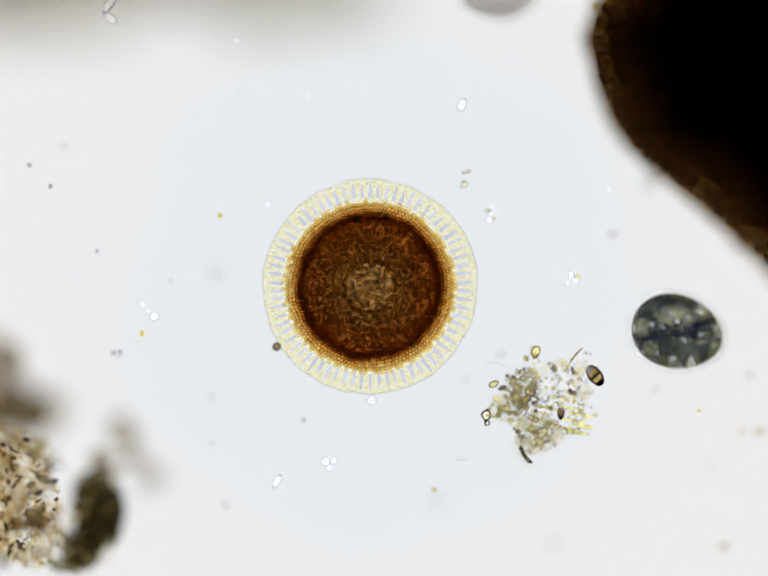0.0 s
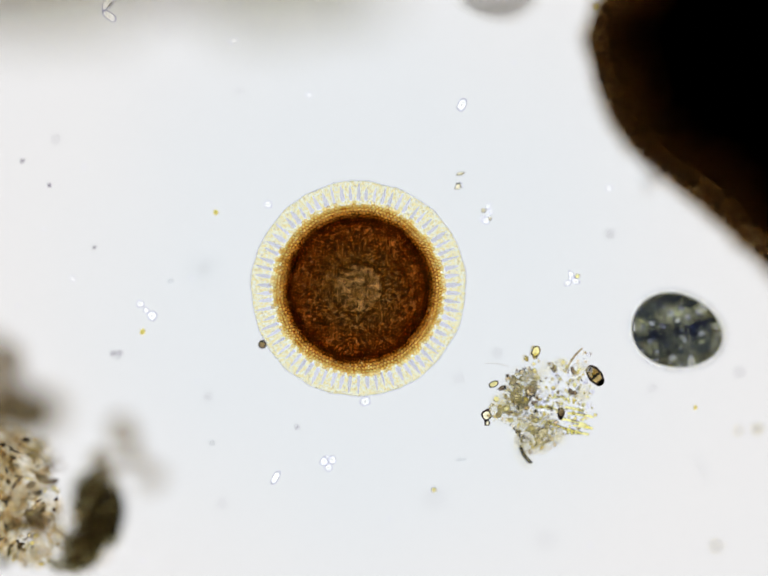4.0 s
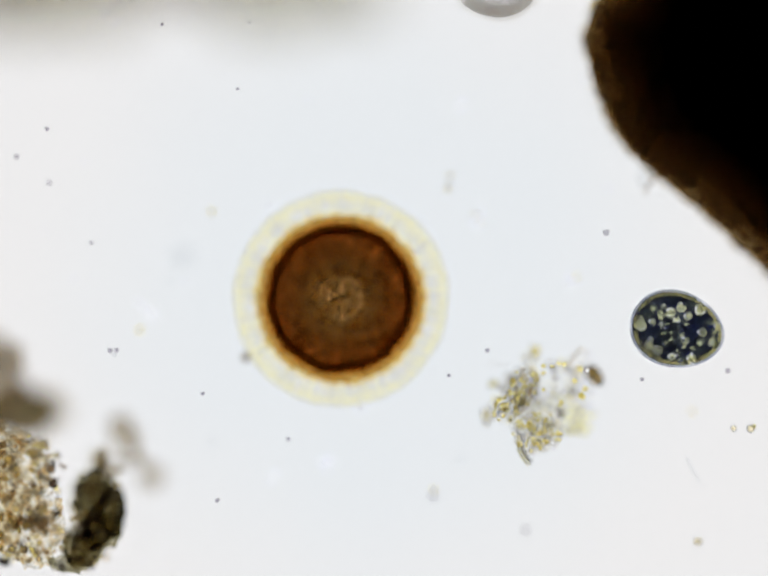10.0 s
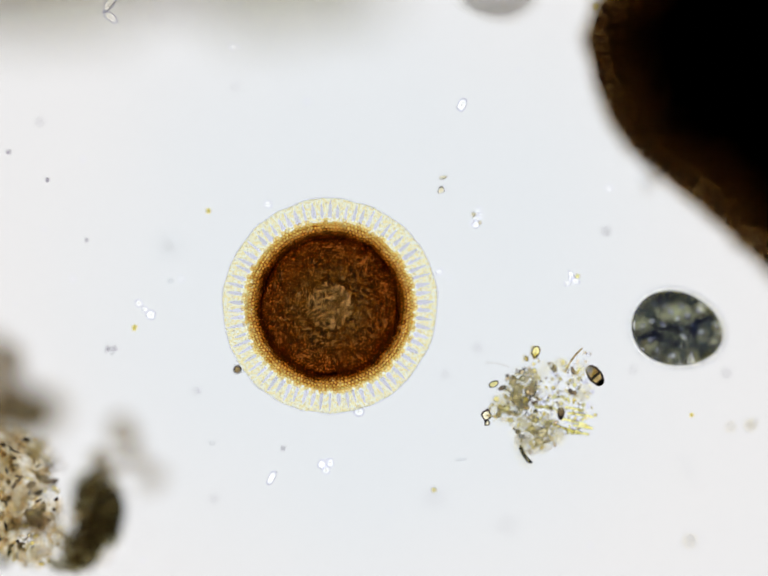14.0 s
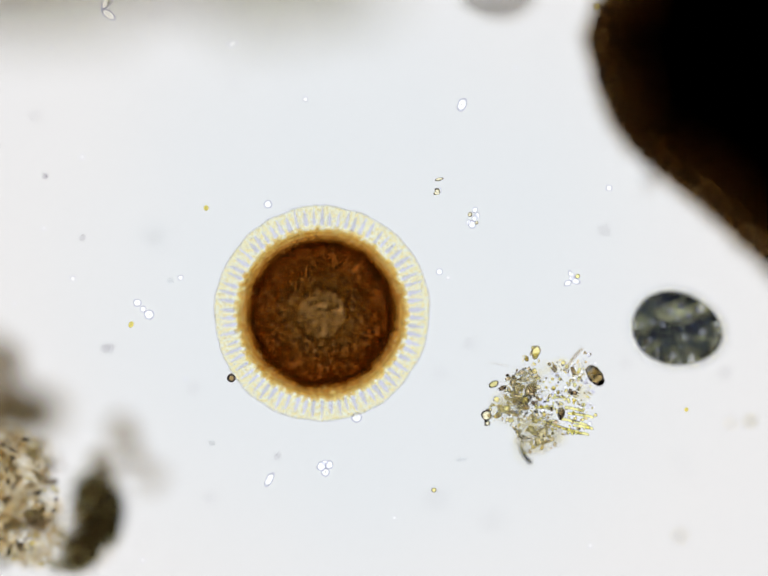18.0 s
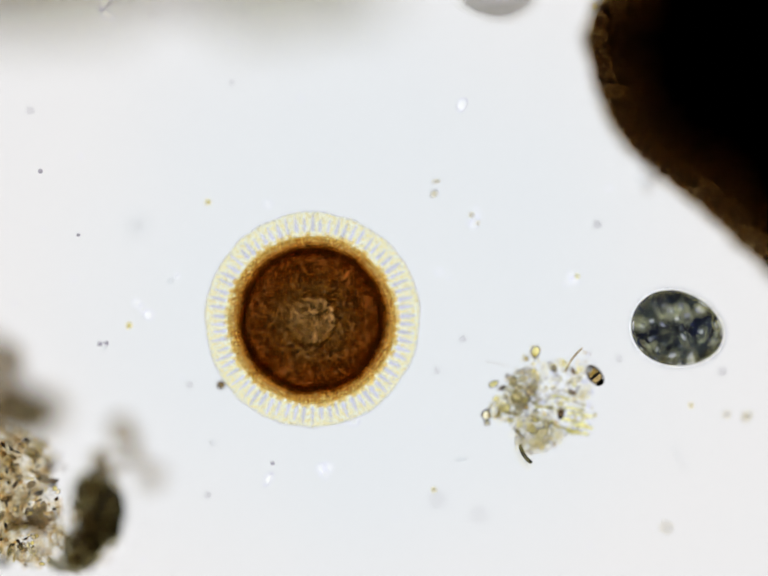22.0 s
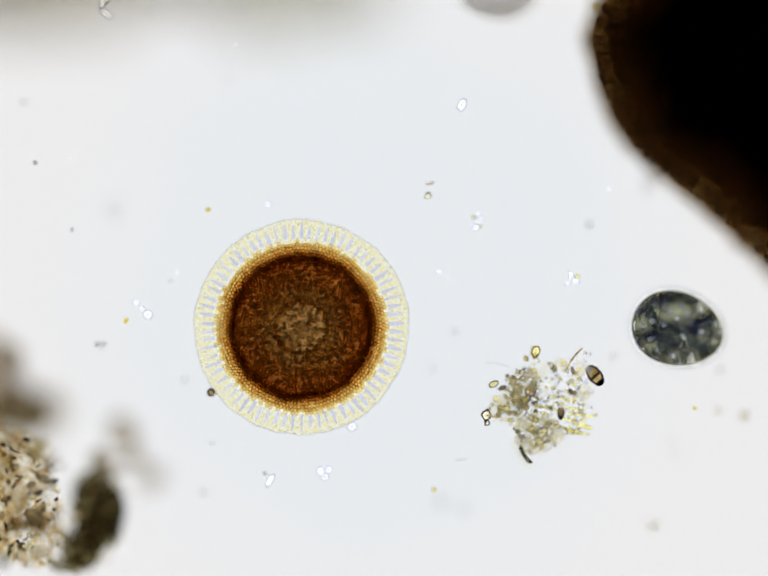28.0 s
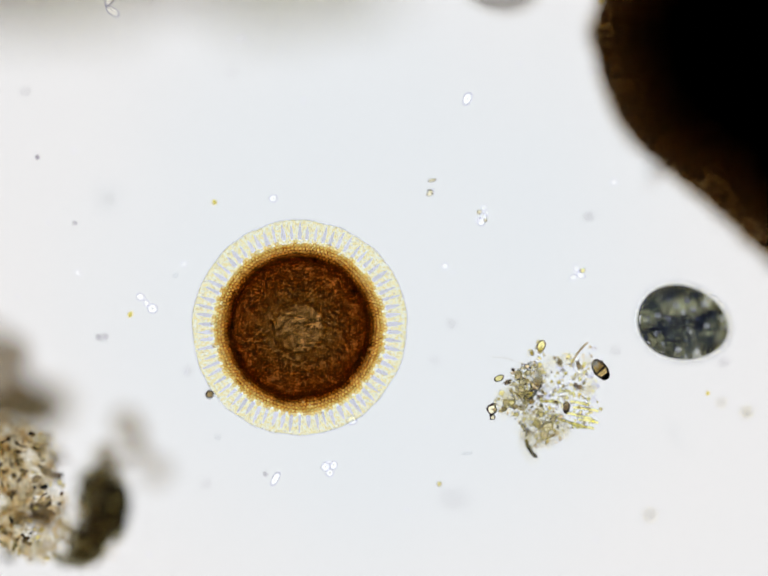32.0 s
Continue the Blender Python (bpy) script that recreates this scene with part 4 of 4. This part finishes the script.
clump("hazy_clump", (100, -130), "thick grey-brown clump of humus at the edge of the drop",
      [(90, -52, 0.135, 185, 105, 0.018, M_THIN), (120, -125, 0.070, 140, 60, 0.070, M_HUMUS), (-60, -80, 0.13, 130, 90, 0.02, M_SMOKE)], [])
clump("hazy_clump", (560, -150), "thick grey-brown clump of humus at the edge of the drop",
      [(570, -62, 0.135, 185, 95, 0.018, M_THIN), (560, -130, 0.070, 150, 60, 0.070, M_HUMUS), (340, -105, 0.13, 120, 80, 0.02, M_SMOKE)], [])


def build_vesicle():
    top = thing("vesicle", at(1015, -22, 0), "grey round vesicle with a dark lower wall", "vesicle")
    put("wall", finish(lump(0.05, 1.2, 5, 4, (80 * K, 58 * K, 0.014)), "wall"), stained("grey_vesicle_wall", [(0.35, (0.80, 0.79, 0.78)), (0.65, (0.93, 0.925, 0.92))], 0.008),
        top, pose(0, 0, 0.016))
    for i, (px, py, rx, ry) in enumerate(((962, 4, 20, 7), (985, 14, 20, 8), (1012, 21, 22, 9), (1038, 22, 20, 8), (1062, 12, 18, 7), (1080, -2, 14, 6))):
        put("dark_wall", finish(lump(0.35, 1.8, 70 + i, 4, (rx * K, ry * K, 0.004), 5), "dark_wall"), M_THIN if i in (0, 5) else M_HUMUS, top,
            Matrix.Translation(at(px, py, 0.034) - at(1015, -22, 0)) @ pose(0, 0, 0, 0, 0, (-28, -18, -6, 8, 24, 36)[i]), "dark brown uneven wall")


build_vesicle()


# ---- the great dark mass ----
def spline(pts, u):
    """A smooth way through the points."""
    k = min(int(u), len(pts) - 2)
    f = u - k
    p = [Vector(pts[min(max(j, 0), len(pts) - 1)]) for j in (k - 1, k, k + 1, k + 2)]
    return 0.5 * (2 * p[1] + (p[2] - p[0]) * f + (2 * p[0] - 5 * p[1] + 4 * p[2] - p[3]) * f * f + (3 * p[1] - p[0] - 3 * p[2] + p[3]) * f ** 3)


SHORE = [(1330, -210), (1262, -60), (1210, 55), (1222, 160), (1266, 262), (1330, 338), (1415, 400), (1500, 478), (1590, 566), (1690, 660)]


def shore(u, inset):
    """A place inset from the shore line of the mass, and the way inwards."""
    a, b = spline(SHORE, u), spline(SHORE, min(u + 0.05, len(SHORE) - 1))
    d = (b - a).normalized() if (b - a).length > 1e-6 else Vector((0.7, 0.7))
    inward = Vector((d.y, -d.x))
    return a + inward * inset, inward


def build_mass():
    mid = (1560, 120)
    base = at(*mid, 0)
    top = thing("dark_mass", base, "great black-brown mass with a mottled brown crust", "debris")
    n, seg = 150, 64

    def body(name, inset, amp, freq, mat, h, seed, label=""):
        bm = bmesh.new()
        loops = []
        for i in range(n + 1):
            u = i / n * (len(SHORE) - 1)
            taper = math.sqrt(max(0.02, 1 - max(0.0, abs(2 * i / n - 1) - 0.8) / 0.2 * 0.98))
            half = (215 - inset * 0.4) * taper
            p, inward = shore(u, inset + half)
            c = at(p.x, p.y, 0.031) - base
            side = Vector((-inward.x, inward.y, 0))
            loop = []
            for s in range(seg):
                a = 2 * math.pi * s / seg
                q = side * math.cos(a) * half * K + Vector((0, 0, math.sin(a) * h * taper))
                w = noise.fractal((c + q) * freq + Vector((seed, 0, 0)), 0.75, 2.1, 6) * amp
                loop.append(bm.verts.new(c + q * (1 + w)))
            loops.append(loop)
        for a, b in zip(loops, loops[1:]):
            for s in range(seg):
                bm.faces.new((a[s], a[(s + 1) % seg], b[(s + 1) % seg], b[s]))
        bm.faces.new(loops[0][::-1])
        bm.faces.new(loops[-1])
        bmesh.ops.recalc_face_normals(bm, faces=bm.faces)
        return put(name, finish(bm, name), mat, top, None, label)
    # added clear layer that imitates the bright halo along the shore
    body("halo", -28, 0.03, 40, M_HALO, 0.032, 3, "clear layer added for the bright halo round the mass")
    crust = body("crust", -11, 0.045, 60, M_CRUST, 0.019, 1, "mottled brown crust")
    for i, inset in enumerate((6, 19, 33, 48, 64, 81, 99, 118)):
        body("inner_crust", inset, 0.07, 40, M_CRUST2, 0.0188 - 0.0004 * i, 4 + i)
    body("core", 128, 0.06, 30, M_CORE, 0.029, 8, "black core")
    lumps = [finish(lump(0.4, 2.2, 80 + i, 3, (1, 0.85, 0.7), 4), "crust_lump") for i in range(6)]
    for me in lumps:
        me.materials.append(M_CRUMB)
    for i in range(150):
        u = rng.uniform(1.0, 8.8)
        size = rng.uniform(3, 7)
        p, inward = shore(u, rng.uniform(0.1, 3.0) * size)
        put("crust_lump", rng.choice(lumps), None, crust,
            Matrix.Translation(at(p.x, p.y, rng.uniform(0.022, 0.040)) - base) @ pose(0, 0, 0, 0, 0, rng.uniform(0, 360)) @ Matrix.Diagonal((size * K,) * 3).to_4x4())
    places = []
    for i in range(2600):
        p, inward = shore(rng.uniform(0.6, 9.0), 150 * rng.random() ** 1.4 - 6)
        places.append((at(p.x, p.y, rng.uniform(0.019, 0.035)) - base, rng.uniform(0.0003, 0.0009)))
    crumbs(top, places, M_CRUMBS, "fine brown crumbs of the crust")
    foot = []
    for i in range(1700):
        p, inward = shore(rng.uniform(0.6, 9.0), 120 * rng.random() ** 1.3 + 7)
        foot.append((at(p.x, p.y, rng.uniform(0.003, 0.010)) - base, rng.uniform(0.0007, 0.0018)))
    for i in range(2600):
        p, inward = shore(rng.uniform(0.6, 9.0), 110 * rng.random() ** 1.4 + 4)
        foot.append((at(p.x, p.y, rng.uniform(0.001, 0.008)) - base, rng.uniform(0.0003, 0.0008)))
    crumbs(top, foot, M_FOOT, "fine brown crumbs at the foot of the mass")
    for i in range(150):
        u = rng.uniform(1.0, 8.8)
        p, inward = shore(u, rng.uniform(-14, 6))
        grain("grain", rng.choice(("rough", "flake", "rod")), rng.choice((M_AMBER, M_HUSK, M_CRUMB)), top,
              at(p.x, p.y, rng.uniform(0.024, 0.034)) - base, rng.uniform(0.0006, 0.0018))
    put("hair", finish(capsule(52 * K, 0.0005, 0.0022), "hair"), M_DARKGRAIN, top, Matrix.Translation(at(1336, 378, 0.026) - base) @ pose(0, 0, 0, 0, 0, 52), "fine bent hair")
    put("bubble", finish(lump(0.1, 1, 4, 3, (20 * K, 22 * K, 0.004)), "bubble"), M_FAINT, top, Matrix.Translation(at(1318, 358, 0.026) - base), "faint clear vesicle")
    return top


build_mass()

# ---- motes: one thing each, some lying still, some drifting ----
TRACKS = []


def mote(name, label, parts, track, z, category="grain", group="motes in the water"):
    """parts: (dx, dy, kind, material, size, turn, stretch) from the mote's middle; track: (t, x, y) on the plan grid."""
    if z <= 0.004:
        z = BED + 0.0003 + 0.5 * K * max(p[4] for p in parts)
    top = thing(name, at(track[0][1], track[0][2], z), label, category, group)
    for dx, dy, kind, mat, size, turn, stretch in parts:
        grain("piece", kind, mat, top, Vector((dx * K, -dy * K, 0)), size * K, turn, stretch)
    if len(track) > 1:
        TRACKS.append((top, z, track))
    return top


def dot(mat, size):
    return [(0, 0, "lens" if mat in (M_CLEAR, M_YELLOW) else "round", mat, size, None, None)]


FLATTISH = (1, 0.66, 0.8)
mote("clear_grain", "clear oval grain lying on the slide", [(0, 0, "lens", M_CLEAR, 15, 60, FLATTISH)], [(0, 943, 214)], 0.0025)
mote("grain_pair", "pair of small brownish grains drifting in the water", [(2, -14, "flake", M_OUTLINE, 9, 10, (1, 0.6, 0.6)), (-2, 12, "rough", M_OUTLINE, 8, 60, (1, 0.8, 0.8)), (1, 9, "lens", M_CLEAR, 6, 0, None)],
     [(0, 950, 365), (3, 941, 369), (6, 931, 368), (9, 921, 370), (13, 906, 375), (19, 893, 381), (25, 883, 386), (28, 876, 388), (31, 872, 392), (32, 869, 394)], 0.003)
mote("grain_cluster", "small cluster of clear and brown grains", [(4, -17, "lens", M_CLEAR, 7, 60, (1, 0.8, 0.8)), (-2, 12, "lens", M_CLEAR, 9, 0, None), (3, 0, "lens", M_CLEAR, 8, 60, FLATTISH), (-6, -8, "round", M_OUTLINE, 5, 0, None),
     (-9, 8, "lens", M_CLEAR, 6, 0, None), (9, -6, "lens", M_CLEAR, 6, 0, None), (7, 9, "round", M_OUTLINE, 4, 0, None)],
     [(0, 1001, 437), (3, 995, 438), (6, 988, 437), (9, 977, 443), (13, 974, 446), (19, 965, 446), (23, 970, 447), (28, 973, 452), (32, 973, 453)], 0.003)
mote("grain_cluster", "bright clear grains in a fork, lying on the slide", [(-9, 8, "lens", M_CLEAR, 9, 30, FLATTISH), (7, 4, "lens", M_CLEAR, 10, -20, FLATTISH), (-2, -10, "lens", M_CLEAR, 9, -50, FLATTISH), (11, -6, "lens", M_SPARK, 5, 0, None), (-1, -2, "lens", M_CLEAR, 6, 0, None)], [(0, 1168, 570)], 0.003)
mote("bead_chain", "chain of three clear beads", [(-12, -12, "lens", M_CLEAR, 9, 0, None), (0, 1, "lens", M_CLEAR, 7, 0, None), (12, 12, "lens", M_CLEAR, 11, 0, None)],
     [(0, 303, 634), (6, 297, 632), (13, 296, 631), (19, 292, 630), (23, 291, 631), (28, 290, 630), (32, 288, 630)], 0.003)
mote("olive_grain", "yellow-green grain drifting over the slide", [(0, 0, "round", M_OLIVE, 7, 60, (1, 0.75, 0.75))],
     [(0, 290, 681), (6, 291, 676), (12, 278, 672), (17, 270, 664), (19, 266, 662), (23, 262, 665), (28, 257, 655), (32, 255, 654)], 0.003)
mote("yellow_grain", "tiny yellow grain drifting over the slide", [(0, 0, "round", M_OLIVE, 5.5, 60, None)],
     [(0, 449, 440), (6, 437, 432), (13, 427, 431), (19, 421, 422), (23, 425, 411), (28, 425, 428), (31, 428, 428), (32, 427, 425)], 0.003)
mote("clear_bead", "tiny clear bead drifting over the slide", dot(M_CLEAR, 6), [(0, 399, 563), (6, 388, 568), (13, 371, 570), (19, 368, 566), (23, 361, 562), (28, 362, 557), (32, 365, 551)], 0.002)
mote("clear_bead", "tiny faint bead lying on the slide", dot(M_FAINT, 7), [(0, 348, 574)], 0.002)
mote("clear_bead", "small clear bead lying on the slide", dot(M_CLEAR, 9), [(0, 547, 417)], 0.001)
mote("hazy_vesicle", "faint round vesicle floating high in the water", [(0, 0, "round", M_FAINT, 26, 0, None)],
     [(0, 441, 560), (3, 424, 553), (6, 400, 540), (9, 380, 530), (13, 350, 507), (17, 326, 490), (19, 310, 477), (23, 273, 455), (28, 235, 428), (31, 218, 422), (32, 212, 416)], 0.044, "vesicle")
mote("clear_grain", "small clear oval grain drifting over the slide", [(0, 0, "lens", M_CLEAR, 10, 15, FLATTISH)],
     [(0, 484, 82), (6, 476, 83), (13, 478, 96), (19, 475, 88), (23, 475, 86), (28, 482, 91), (32, 481, 90)], 0.003)
mote("rod_pair", "two clear rods joined at a corner", [(2, -14, "lens", M_CLEAR, 20, 52, (1, 0.45, 0.6)), (5, 13, "lens", M_CLEAR, 19, -38, (1, 0.45, 0.6))],
     [(0, 220, 24), (6, 218, 19), (13, 221, 22), (19, 216, 17), (28, 212, 15), (32, 214, 22)], 0.004, "rod")
mote("clear_bead", "tiny clear bead drifting over the slide", dot(M_CLEAR, 6), [(0, 629, 196), (6, 631, 194), (13, 627, 208), (19, 622, 202), (23, 612, 201), (28, 606, 215), (32, 611, 217)], 0.003)
mote("clear_bead", "tiny clear bead drifting over the slide", dot(M_CLEAR, 4), [(0, 1047, 126), (6, 1050, 131), (13, 1060, 142), (23, 1048, 136), (28, 1050, 137), (32, 1050, 142)], 0.003)
mote("grey_speck", "small grey speck in the water", dot(M_DUSK, 5), [(0, 60, 337), (6, 40, 325), (13, 22, 313), (20, -20, 290), (32, -60, 260)], 0.008)
mote("grey_speck", "small grey speck in the water", dot(M_DUSK, 5), [(0, 103, 380), (13, 97, 369), (19, 91, 357), (23, 79, 346), (28, 72, 332), (32, 65, 333)], 0.006)
mote("clear_bead", "tiny clear bead drifting over the slide", dot(M_CLEAR, 5), [(0, 168, 349), (6, 174, 337), (13, 170, 326), (23, 162, 319), (28, 145, 324), (32, 140, 320)], 0.003)
mote("grain_trio", "three small grey grains in a clump", [(-7, -2, "rough", M_DUSK, 6, 0, None), (6, -3, "round", M_DUSK, 5, 0, None), (2, 7, "round", M_FAINT, 5, 0, None)],
     [(0, 239, 722), (6, 238, 724), (9, 232, 720), (13, 228, 715), (19, 219, 711), (23, 209, 703), (28, 206, 705), (32, 198, 702)], 0.010)
mote("grey_speck", "faint grey speck in the water", dot(M_DUSK, 4), [(0, 198, 512), (13, 179, 491), (23, 157, 478), (28, 147, 469), (32, 142, 467)], 0.008)
mote("clear_bead", "tiny clear bead lying on the slide", dot(M_CLEAR, 4), [(0, 38, 625), (32, 25, 617)], 0.003)
mote("grain_cluster", "clear cluster of granules drifting over the slide", [(-7, -3, "lens", M_CLEAR, 10, 0, None), (9, -6, "lens", M_CLEAR, 9, 0, None), (1, 9, "lens", M_CLEAR, 9, 0, None), (0, -10, "lens", M_CLEAR, 7, 0, None)],
     [(0, 672, 946), (6, 668, 945), (13, 665, 950), (19, 663, 956), (23, 662, 961), (28, 662, 965), (32, 661, 968)], 0.003)
mote("clear_rod", "clear rod-shaped cell drifting over the slide", [(0, 0, "lens", M_CLEAR, 17, 58, (1, 0.45, 0.6))],
     [(0, 565, 983), (6, 561, 974), (13, 555, 975), (19, 549, 979), (23, 547, 979), (28, 551, 981), (32, 551, 990)], 0.003, "rod")
mote("grey_speck", "small grey speck in the water", dot(M_DUSK, 4.5), [(0, 620, 857), (6, 600, 880), (13, 580, 911), (32, 530, 980)], 0.009)
mote("clear_grain", "clear grain at the edge of the amoeba shell", [(0, 0, "lens", M_CLEAR, 12, 20, (1, 0.85, 0.8))],
     [(0, 759, 817), (6, 741, 823), (9, 737, 831), (13, 734, 838), (19, 727, 855), (23, 722, 862), (28, 719, 871), (31, 712, 869), (32, 708, 870)], 0.0025)
mote("clear_grain", "faint clear flake lying on the slide", [(0, 0, "flake", M_FAINT, 13, 5, (1, 0.5, 0.5))], [(0, 943, 938)], 0.002)
mote("clear_bead", "tiny clear bead drifting over the slide", dot(M_CLEAR, 3.6), [(0, 893, 905), (13, 885, 884), (19, 879, 875), (28, 866, 882), (32, 863, 886)], 0.003)
mote("clear_bead", "tiny faint bead lying on the slide", dot(M_YELLOW, 5), [(0, 886, 1000)], 0.001)
mote("clear_bead", "tiny clear bead drifting over the slide", dot(M_CLEAR, 4), [(0, 805, 1060), (6, 793, 1056), (13, 795, 1043), (19, 807, 1057), (28, 811, 1054), (32, 821, 1052)], 0.003)
mote("clear_grain", "tiny striped grain lying on the slide", [(0, -3, "rod", M_FAINT, 7, 0, None), (0, 3, "rod", M_FAINT, 7, 0, None)], [(0, 433, 904)], 0.002)
mote("clear_bead", "tiny clear bead lying on the slide", dot(M_CLEAR, 4), [(0, 399, 762), (13, 408, 798), (19, 376, 771), (32, 370, 772)], 0.003)
mote("yellow_speck", "dark-edged yellow speck floating high in the water", dot(M_OUTLINE, 6),
     [(0, 1515, 880), (6, 1505, 878), (9, 1503, 876), (13, 1492, 873), (19, 1492, 860), (23, 1480, 843), (28, 1467, 838), (32, 1462, 834)], 0.018)
mote("yellow_speck", "dark-edged yellow pair of specks floating high in the water", [(0, 0, "rough", M_OUTLINE, 8, 0, None), (6, -5, "round", M_SPARK, 5, 0, None)],
     [(0, 1550, 882), (6, 1542, 877), (9, 1537, 877), (13, 1532, 871), (19, 1529, 858), (23, 1522, 851), (28, 1519, 850), (32, 1512, 855)], 0.018)
mote("grey_grain", "grey-brown grain floating high in the water", [(0, 0, "rough", M_OUTLINE, 9, 0, None)],
     [(0, 1477, 1115), (3, 1467, 1114), (6, 1450, 1113), (9, 1432, 1108), (13, 1413, 1105), (17, 1394, 1097), (19, 1381, 1088), (23, 1355, 1075), (28, 1334, 1073), (32, 1316, 1063)], 0.022)
mote("yellow_grain", "tiny yellow grain drifting over the slide", dot(M_OLIVE, 4.5),
     [(0, 1428, 838), (6, 1417, 831), (13, 1414, 848), (19, 1400, 833), (23, 1415, 827), (28, 1419, 834), (31, 1432, 820), (32, 1434, 815)], 0.003)
for label, size, z, track in (
        ("faint grey speck floating high in the water", 7, 0.018, [(0, 1530, 766), (9, 1490, 757), (13, 1484, 762), (32, 1466, 752)]),
        ("faint grey speck floating high in the water", 5, 0.0165, [(0, 1340, 795), (9, 1317, 780), (13, 1297, 760), (32, 1245, 728)]),
        ("faint grey speck floating high in the water", 6, 0.0165, [(0, 1022, 724), (9, 1000, 717), (13, 980, 712), (23, 942, 690), (28, 928, 677), (32, 911, 674)]),
        ("faint grey speck floating high in the water", 5, 0.0165, [(0, 950, 776), (9, 920, 768), (32, 880, 748)]),
        ("faint grey speck floating high in the water", 5.5, 0.0165, [(0, 432, 812), (9, 415, 806), (13, 405, 800), (32, 372, 770)]),
        ("faint grey speck floating high in the water", 4.5, 0.0165, [(0, 492, 190), (9, 485, 181), (32, 462, 160)]),
        ("faint grey speck floating high in the water", 6, 0.0165, [(0, 130, 300), (9, 97, 266), (32, 40, 200)]),
        ("faint grey speck floating high in the water", 5, 0.0165, [(0, 345, 66), (9, 331, 50), (32, 300, 20)]),
        ("faint grey speck floating high in the water", 4, 0.0165, [(0, 520, 58), (9, 510, 46), (32, 490, 20)]),
        ("faint grey speck floating high in the water", 6, 0.0165, [(0, 460, 1030), (9, 444, 1024), (32, 410, 1000)]),
        ("faint grey lump floating high in the water", 11, 0.030, [(0, 890, 1020), (9, 885, 1014), (32, 905, 1030)]),
        ("faint grey lump floating high in the water", 9, 0.030, [(0, 1130, 1112), (9, 1083, 1087), (13, 1045, 1075), (32, 930, 1030)]),
        ("faint grey lump floating high in the water", 9, 0.0165, [(0, 1250, 478), (6, 1242, 478), (13, 1237, 473), (19, 1231, 469), (23, 1216, 457), (28, 1203, 459), (32, 1191, 454)])):
    mote("grey_speck", label, [(0, 0, "rough", M_PALE if size > 8 else M_DUSK, size * 0.8, 0, None)], track, z)
mote("clear_hair", "fine pale hair floating high in the water", [(0, 0, "rod", M_FAINT, 36, -62, (1, 0.25, 0.25))], [(0, 1448, 945), (9, 1420, 960), (13, 1408, 955), (32, 1370, 900)], 0.022, "hair")
for px, py, size, label in ((897, 555, 7.5, "small clear bead lying on the slide"), (915, 567, 4.5, "tiny clear bead lying on the slide"), (1243, 384, 7, "faint clear bead lying on the slide"),
                            (1198, 157, 6, "small clear bead beside the dark mass"), (1219, 14, 8, "small clear grain beside the dark mass"), (1205, 1114, 4.5, "tiny clear bead lying on the slide"),
                            (292, 1143, 5, "tiny clear bead lying on the slide"), (90, 466, 4, "tiny clear bead lying on the slide"), (66, 93, 4, "tiny clear bead lying on the slide"),
                            (105, 98, 4, "tiny clear bead lying on the slide"), (149, 569, 6, "faint clear flake lying on the slide"), (320, 933, 4, "tiny clear bead lying on the slide")):
    mote("clear_bead", label, dot(M_CLEAR if size < 8 else M_YELLOW, size), [(0, px, py)], 0.0022)
mote("dark_bead", "dark-ringed round bead stuck to the brim of the amoeba shell", [(0, 0, "round", M_SPORE, 9, 0, None)],
     [(0, 565, 708), (1.5, 552, 705), (3, 542, 703), (6, 524, 705), (9, 506, 721), (11, 497, 738), (13, 488, 750), (17, 476, 766), (19, 468, 777), (23, 447, 788), (25, 443, 792), (28, 431, 801), (31, 423, 814), (32, 417, 817)],
     0.003)

SHELL_TRACK = [(0, 755, 585), (1, 747, 586), (3, 736, 588), (6, 721, 594), (9, 702, 606), (11, 688, 614), (13, 677, 622), (14.5, 671, 626), (17, 661.5, 636.5),
               (19, 652, 643), (21, 643, 650), (23, 632, 655), (25, 627, 659), (28, 615, 668), (31, 606, 678), (32, 600, 681)]
CELL_TRACK = [(0, 1382, 677.5), (3, 1382, 676), (9, 1382, 673), (17, 1382, 671.5), (32, 1382.5, 671.5)]


def motions():
    def go(ob, z, track):
        pts = list(track)
        if pts[-1][0] < 32:
            pts.append((32, pts[-1][1], pts[-1][2]))
        walk(ob, [(t, Matrix.Translation(at(x, y, z))) for t, x, y in pts])
    for ob, z, track in TRACKS:
        go(ob, z, track)
    go(SHELL, 0.0012, SHELL_TRACK)
    go(CELL, 0.0, CELL_TRACK)


motions()
